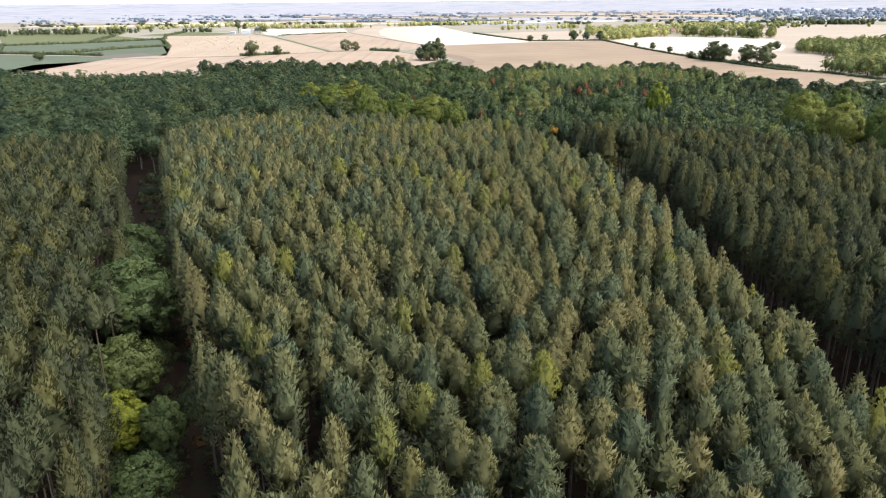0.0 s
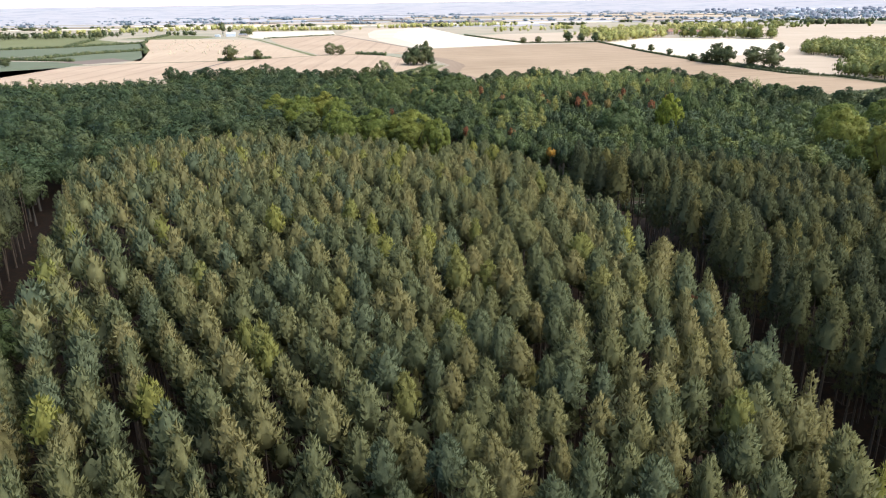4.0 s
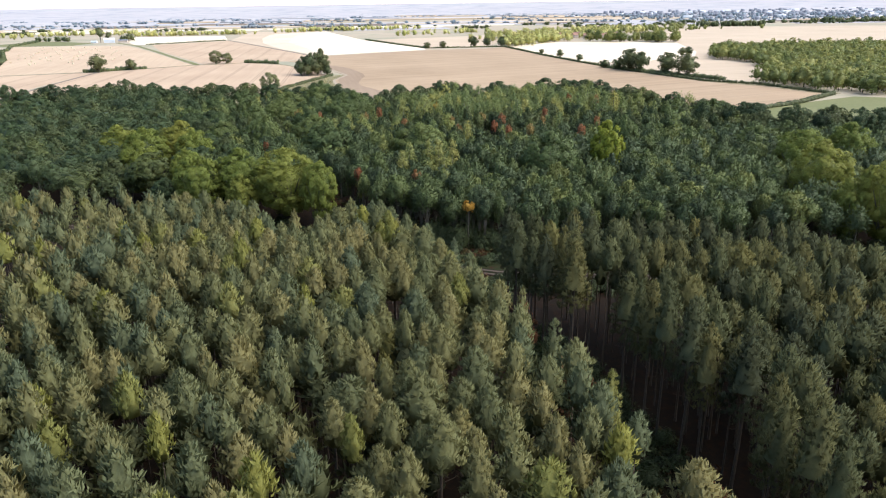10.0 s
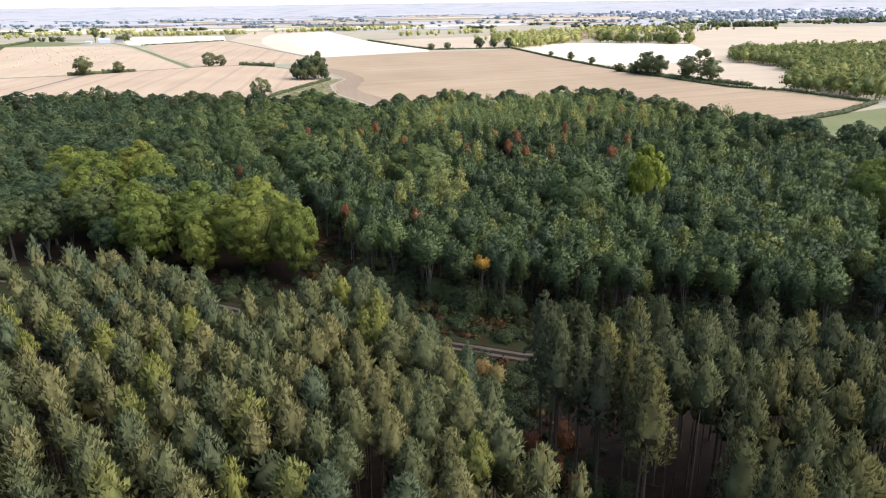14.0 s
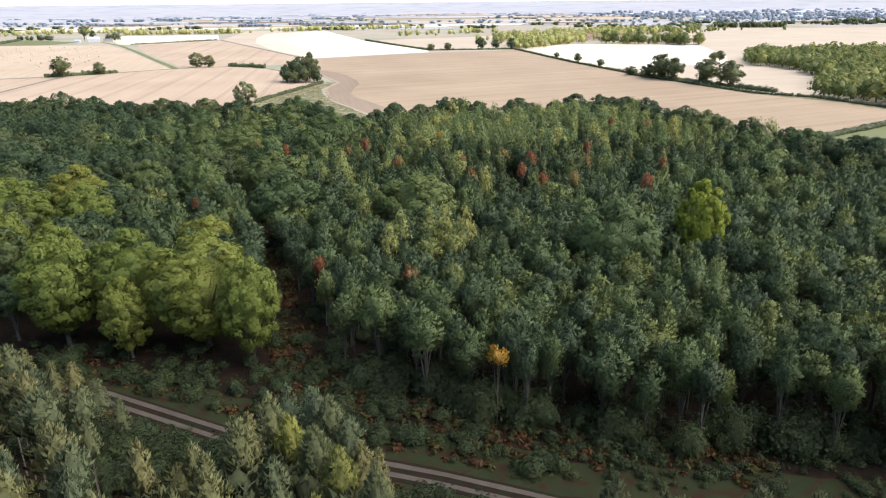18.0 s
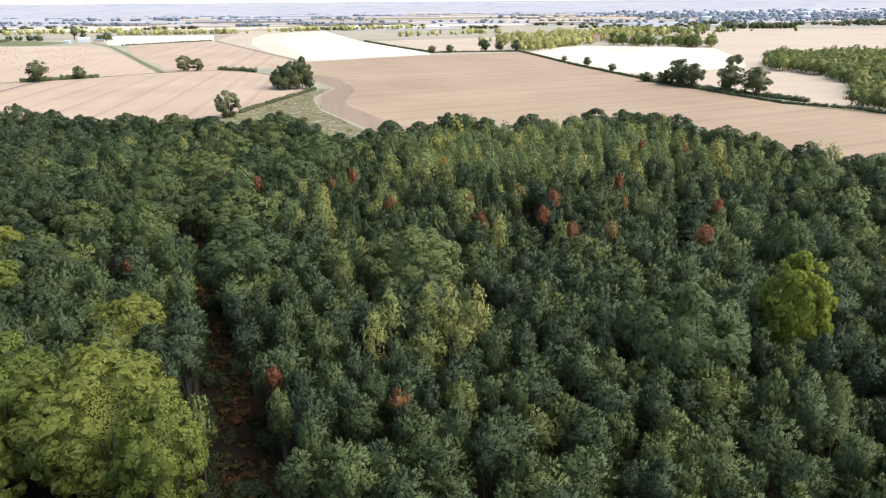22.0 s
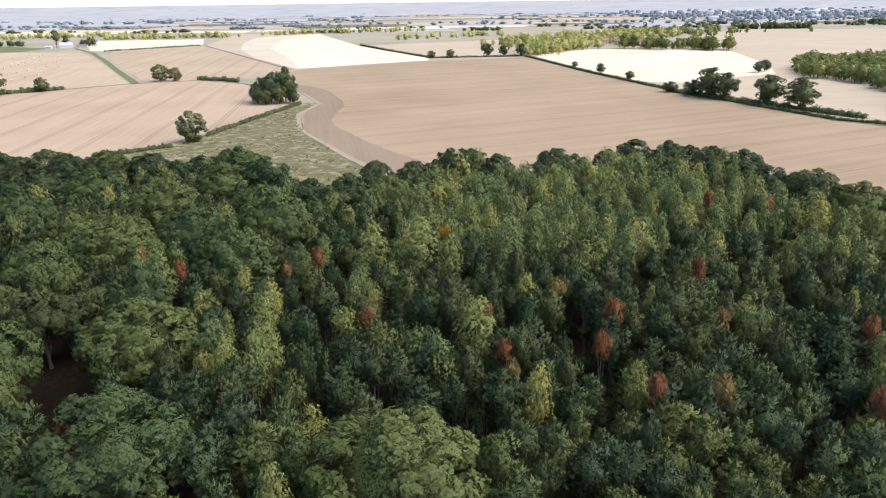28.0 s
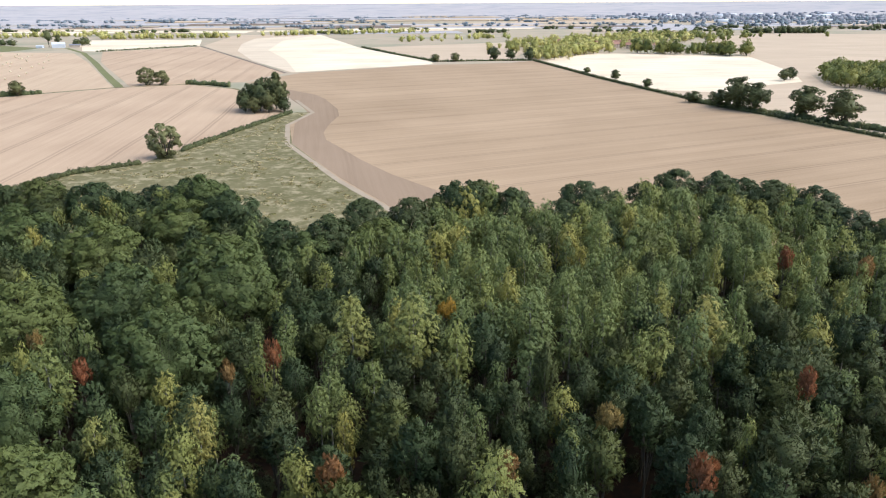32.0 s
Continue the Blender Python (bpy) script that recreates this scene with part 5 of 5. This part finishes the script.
hedge("hedge_east", [(92, 1047), (122, 861), (138, 785), (157, 702), (190, 604), (216, 580), (236, 524)], 2.2, 3.0, "long dark field hedge", seed=4, step=1.6)
hedge("hedge_pasture", [(236, 520), (200, 486), (150, 452)], 2.6, 4.5, "rough brownish hedge above the pasture", seed=5)
hedge("hedge_lane", [(-312, 752), (-285, 772), (-268, 785)], 4.0, 5.0, "thick dark hedge beside a field lane", FAR_LEAF, 2.0, seed=6)
hedge("hedge_lane", [(-190, 840), (-172, 834), (-152, 818)], 4.0, 5.0, "thick dark hedge beside a field lane", FAR_LEAF, 2.0, seed=7)
hedge("hedge_upper", [(-440, 1238), (-395, 1295), (-350, 1356)], 2.5, 4.0, "gappy dark field hedge", FAR_LEAF, 3.5, 26, 0.8, seed=8)
hedge("hedge_ash", [(-108, 1291), (-60, 1165), (-8, 1042), (40, 1046), (92, 1050)], 2.5, 4.0, "thin green hedge between stubble fields", FAR_LEAF, 2.6, 24, 0.8, seed=9)
for i, pts in enumerate(([(-640, 790), (-543, 772), (-470, 755)], [(-543, 772), (-525, 865), (-486, 935), (-455, 870)], [(-738, 942), (-655, 1007), (-585, 1115)], [(-585, 1115), (-645, 1232), (-690, 1400)], [(-490, 940), (-590, 1112)], [(-740, 1230), (-650, 1012)], [(-630, 800), (-735, 942)])):
    hedge("hedge_west", pts, 4.0, 6.0, "dark tall hedge between western fields", FAR_LEAF, 3.0, 30, 0.9, seed=20 + i)
wr = np.random.default_rng(51)
RIGHT_WOOD = [(218, 590), (236, 534), (258, 514), (340, 505), (520, 640), (520, 900), (310, 900), (270, 815), (282, 733), (262, 660)]
stand("east_wood", LOW_OAK, sizes(grid_in(RIGHT_WOOD, 9.2, 8.8, 15, 1.5, wr), wr, 0.14, 0.18), SUNNY, OAK_BARK, "rounded trees of a separate wood, sunlight painted into their green", "wood", r=wr)


def far_belt(name, a, b, n, depth, mat, label, size=1.0, wide=1.0):
    t = wr.uniform(size=n)
    p = np.column_stack((a[0] + (b[0] - a[0]) * t, a[1] + (b[1] - a[1]) * t)) + wr.normal(0, depth, (n, 2))
    s = sizes(p, wr, 0.2, 0.2)
    s[:, 2] *= size
    s[:, 3] *= wide
    return stand(name, SPECK_OAK if p[:, 1].mean() > 1400 else LOW_OAK, s, mat, OAK_BARK, label, "trees", r=wr)


far_belt("village_trees", (100, 1060), (190, 1215), 85, 12, VALLEY_LEAF, "trees round a village, painted pale as if sunlit")
far_belt("village_trees", (120, 1230), (300, 1420), 190, 45, VALLEY_LEAF, "trees round a village, sunlight in their pale leaf colour")
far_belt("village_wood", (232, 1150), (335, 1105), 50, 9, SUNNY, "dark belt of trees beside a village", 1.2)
far_belt("village_trees", (330, 1450), (480, 1620), 130, 45, SUNNY, "trees behind a village, sunlight painted into their green")
far_belt("farm_trees", (-535, 1378), (-515, 1372), 8, 4, FAR_LEAF, "low dark trees behind a farm", 0.9)
far_belt("field_belt", (-600, 1600), (-380, 1640), 55, 12, VALLEY_LEAF, "row of trees between fields, sunlight in their pale leaf colour")
far_belt("field_belt", (-330, 1720), (-60, 1800), 70, 25, VALLEY_LEAF, "trees on the plain, sunlight in their pale leaf colour")
far_belt("field_belt", (-1000, 1500), (-650, 1750), 90, 30, VALLEY_LEAF, "trees on the plain, sunlight in their pale leaf colour")
far_belt("field_belt", (-60, 1450), (110, 1560), 26, 20, VALLEY_LEAF, "scattered trees on the plain, sunlight in their pale leaf colour")
far_belt("west_belt", (-1120, 1250), (-760, 1330), 110, 35, FAR_LEAF, "dark trees along western hedges", 0.9)
far_belt("west_belt", (-700, 1420), (-640, 1400), 10, 6, FAR_LEAF, "dark trees by a paddock", 0.9)
far_belt("conifer_belt", (565, 1690), (700, 1670), 60, 6, FAR_LEAF, "dark straight belt of conifers", 1.2)
far_belt("conifer_belt", (900, 1850), (1060, 1840), 60, 10, FAR_LEAF, "dark block of conifers", 1.3)
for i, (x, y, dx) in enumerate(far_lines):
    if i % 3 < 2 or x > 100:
        far_belt("distant_wood", (x, y), (x + dx * wr.uniform(0.3, 1), y + wr.normal(0, 20)), 14 if y < 2600 else 20, 6, BLUE_WOOD if y > 2000 else FAR_LEAF, "distant trees on the plain, the farther ones tinted with painted haze", 0.75 if y < 2600 else 1.0, 1.9)
tall = Kind("farm_tree", [broadleaf(br, 26, 7, 1.5, 18, 500, 1.1, 1.0, 0.1, (8, 6), 3)], FAR_LEAF, OAK_BARK, "tall dark tree beside a farmhouse", "tree")
tall.plant(-560, 1350)
tall.plant(-549, 1356, 0.72)


# ---- buildings ----
def box(bm, x0, y0, z0, x1, y1, z1):
    bmesh.ops.create_cube(bm, size=1, matrix=Matrix.Translation(((x0 + x1) / 2, (y0 + y1) / 2, (z0 + z1) / 2)) @ Matrix.Diagonal((x1 - x0, y1 - y0, z1 - z0, 1)))


def done(bm, name, mat):
    me = bpy.data.meshes.new(name)
    bm.to_mesh(me)
    bm.free()
    me.materials.append(mat)
    return me


def house(name, w, d, h, roof_h, wall_mat, roof_mat, label, category, wins=3):
    """A gabled building with eaves, windows, a door and a chimney."""
    e = tagged(new(name), label, category)
    bm = bmesh.new()
    box(bm, -w / 2, -d / 2, 0, w / 2, d / 2, h)
    part("wall", done(bm, "wall", wall_mat), e)
    bm = bmesh.new()
    o = 0.4
    pts = [(-w / 2 - o, -d / 2 - o, h), (-w / 2 - o, d / 2 + o, h), (-w / 2 - o, 0, h + roof_h)]
    va = [bm.verts.new(p) for p in pts]
    vb = [bm.verts.new((-p[0], p[1], p[2])) for p in pts]
    bm.faces.new(va)
    bm.faces.new(vb[::-1])
    for i in range(3):
        j = (i + 1) % 3
        bm.faces.new((va[i], vb[i], vb[j], va[j]))
    bmesh.ops.recalc_face_normals(bm, faces=bm.faces)
    roof = part("roof", done(bm, "roof", roof_mat), e)
    if wins:
        bm = bmesh.new()
        box(bm, w * 0.28, -0.4, h + roof_h * 0.6, w * 0.28 + 0.8, 0.4, h + roof_h + 1.0)
        part("chimney", done(bm, "chimney", wall_mat), roof)
    for i in range(wins):
        for z in ((1.2, 3.6) if h > 4 else (1.2,)):
            bm = bmesh.new()
            x = -w / 2 + w * (i + 0.5) / wins
            box(bm, x - 0.55, -d / 2 - 0.06, z, x + 0.55, -d / 2 + 0.05, z + 1.2)
            part("window", done(bm, "window", WINDOW), e)
    return e


farm = house("barn", 16, 10, 4.5, 3.0, SHEET_WHITE, SHEET_WHITE, "white-roofed farm barn beside tall trees", "barn", 0)
farm.matrix_basis = pose(-541, 1340, 0, 0, 0, 20)
shed = house("farm_shed", 14, 7, 3, 1.6, BRICK_WALL, SLATE, "low grey farm shed", "shed", 0)
shed.matrix_basis = pose(-520, 1345, 0, 0, 0, 10)
shed2 = house("farm_shed", 9, 5, 2.6, 1.2, SHEET_WHITE, SHEET_WHITE, "small white farm shed", "shed", 0)
shed2.matrix_basis = pose(-562, 1330, 0, 0, 0, 0)
cottage = house("cottage", 11, 7, 5, 3, BRICK_WALL, ROOF_TILE, "pale brick village house with a clay tile roof", "house")
cottage.matrix_basis = pose(236, 1232, 0, 0, 0, -12)
tagged(cottage, group="houses of the village")
for x, y, a in [(222, 1250, 20), (249, 1222, -8), (262, 1236, 15), (205, 1280, 40), (232, 1290, -20), (190, 1232, 5), (285, 1260, 10), (172, 1222, 30), (255, 1300, 0), (160, 1330, 12)]:
    copy_thing(cottage, pose(x, y, 0, 0, 0, a))

# bales on the western stubble
bm = bmesh.new()
bmesh.ops.create_cone(bm, cap_ends=True, segments=12, radius1=0.75, radius2=0.75, depth=1.25, matrix=pose(0, 0, 0.75, 0, 90, 0))
bmesh.ops.bevel(bm, geom=[e for e in bm.edges if e.calc_face_angle(0) > 1], offset=0.08, segments=1, affect="EDGES")
bale = tagged(new("straw_bale", done(bm, "straw_bale", BALE)), "round straw bale lying on stubble", "straw bale", "bales on the stubble field")
bale.matrix_basis = pose(-420, 1010, 0.05, 0, 0, 20)
for x, y in grid_in([(-330, 860), (-390, 1040), (-470, 1180), (-580, 1200), (-500, 980), (-420, 820)], 26, 21, 14, 5.0, wr)[:90]:
    copy_thing(bale, pose(float(x), float(y), 0.05, 0, 0, float(wr.uniform(0, 180))))

# the far town: small houses and long pale sheds
pieces = []
for i in range(420):
    x, y = wr.uniform(700, 2300), wr.uniform(2150, 3300)
    w, d, h = (wr.uniform(25, 60), wr.uniform(14, 24), wr.uniform(4, 6)) if i % 9 == 0 else (wr.uniform(9, 16), wr.uniform(7, 10), wr.uniform(5, 8))
    z = max(0.0, (y - 2600) / 1000 * 10)
    v = np.array([(x + a * w / 2, y + b * d / 2, z + c * h) for c in (0, 1) for a, b in ((-1, -1), (1, -1), (1, 1), (-1, 1))] + [(x - w / 2, y, z + h * 1.5), (x + w / 2, y, z + h * 1.5)])
    pieces.append((v, np.array([(0, 1, 5), (0, 5, 4), (1, 2, 6), (1, 6, 5), (2, 3, 7), (2, 7, 6), (3, 0, 4), (3, 4, 7), (4, 5, 9), (4, 9, 8), (6, 7, 8), (6, 8, 9), (5, 6, 9), (7, 4, 8)])))
big = [p for i, p in enumerate(pieces) if i % 9 == 0]
small = [p for i, p in enumerate(pieces) if i % 9]
town = tagged(new("distant_town"), "far town of small houses and long pale sheds", "town", "", "stuff")
part("sheds", mesh_of("sheds", *joined(big), None, SHEET_WHITE), town)
part("houses", mesh_of("houses", *joined(small), None, SLATE), town)
far_belt("town_trees", (750, 2250), (2000, 2400), 200, 120, BLUE_WOOD, "trees among a far town, haze painted in as bluish leaves")
far_belt("town_trees", (700, 2700), (2100, 2900), 200, 150, BLUE_WOOD, "trees among a far town, haze painted in as bluish leaves", 1.2)
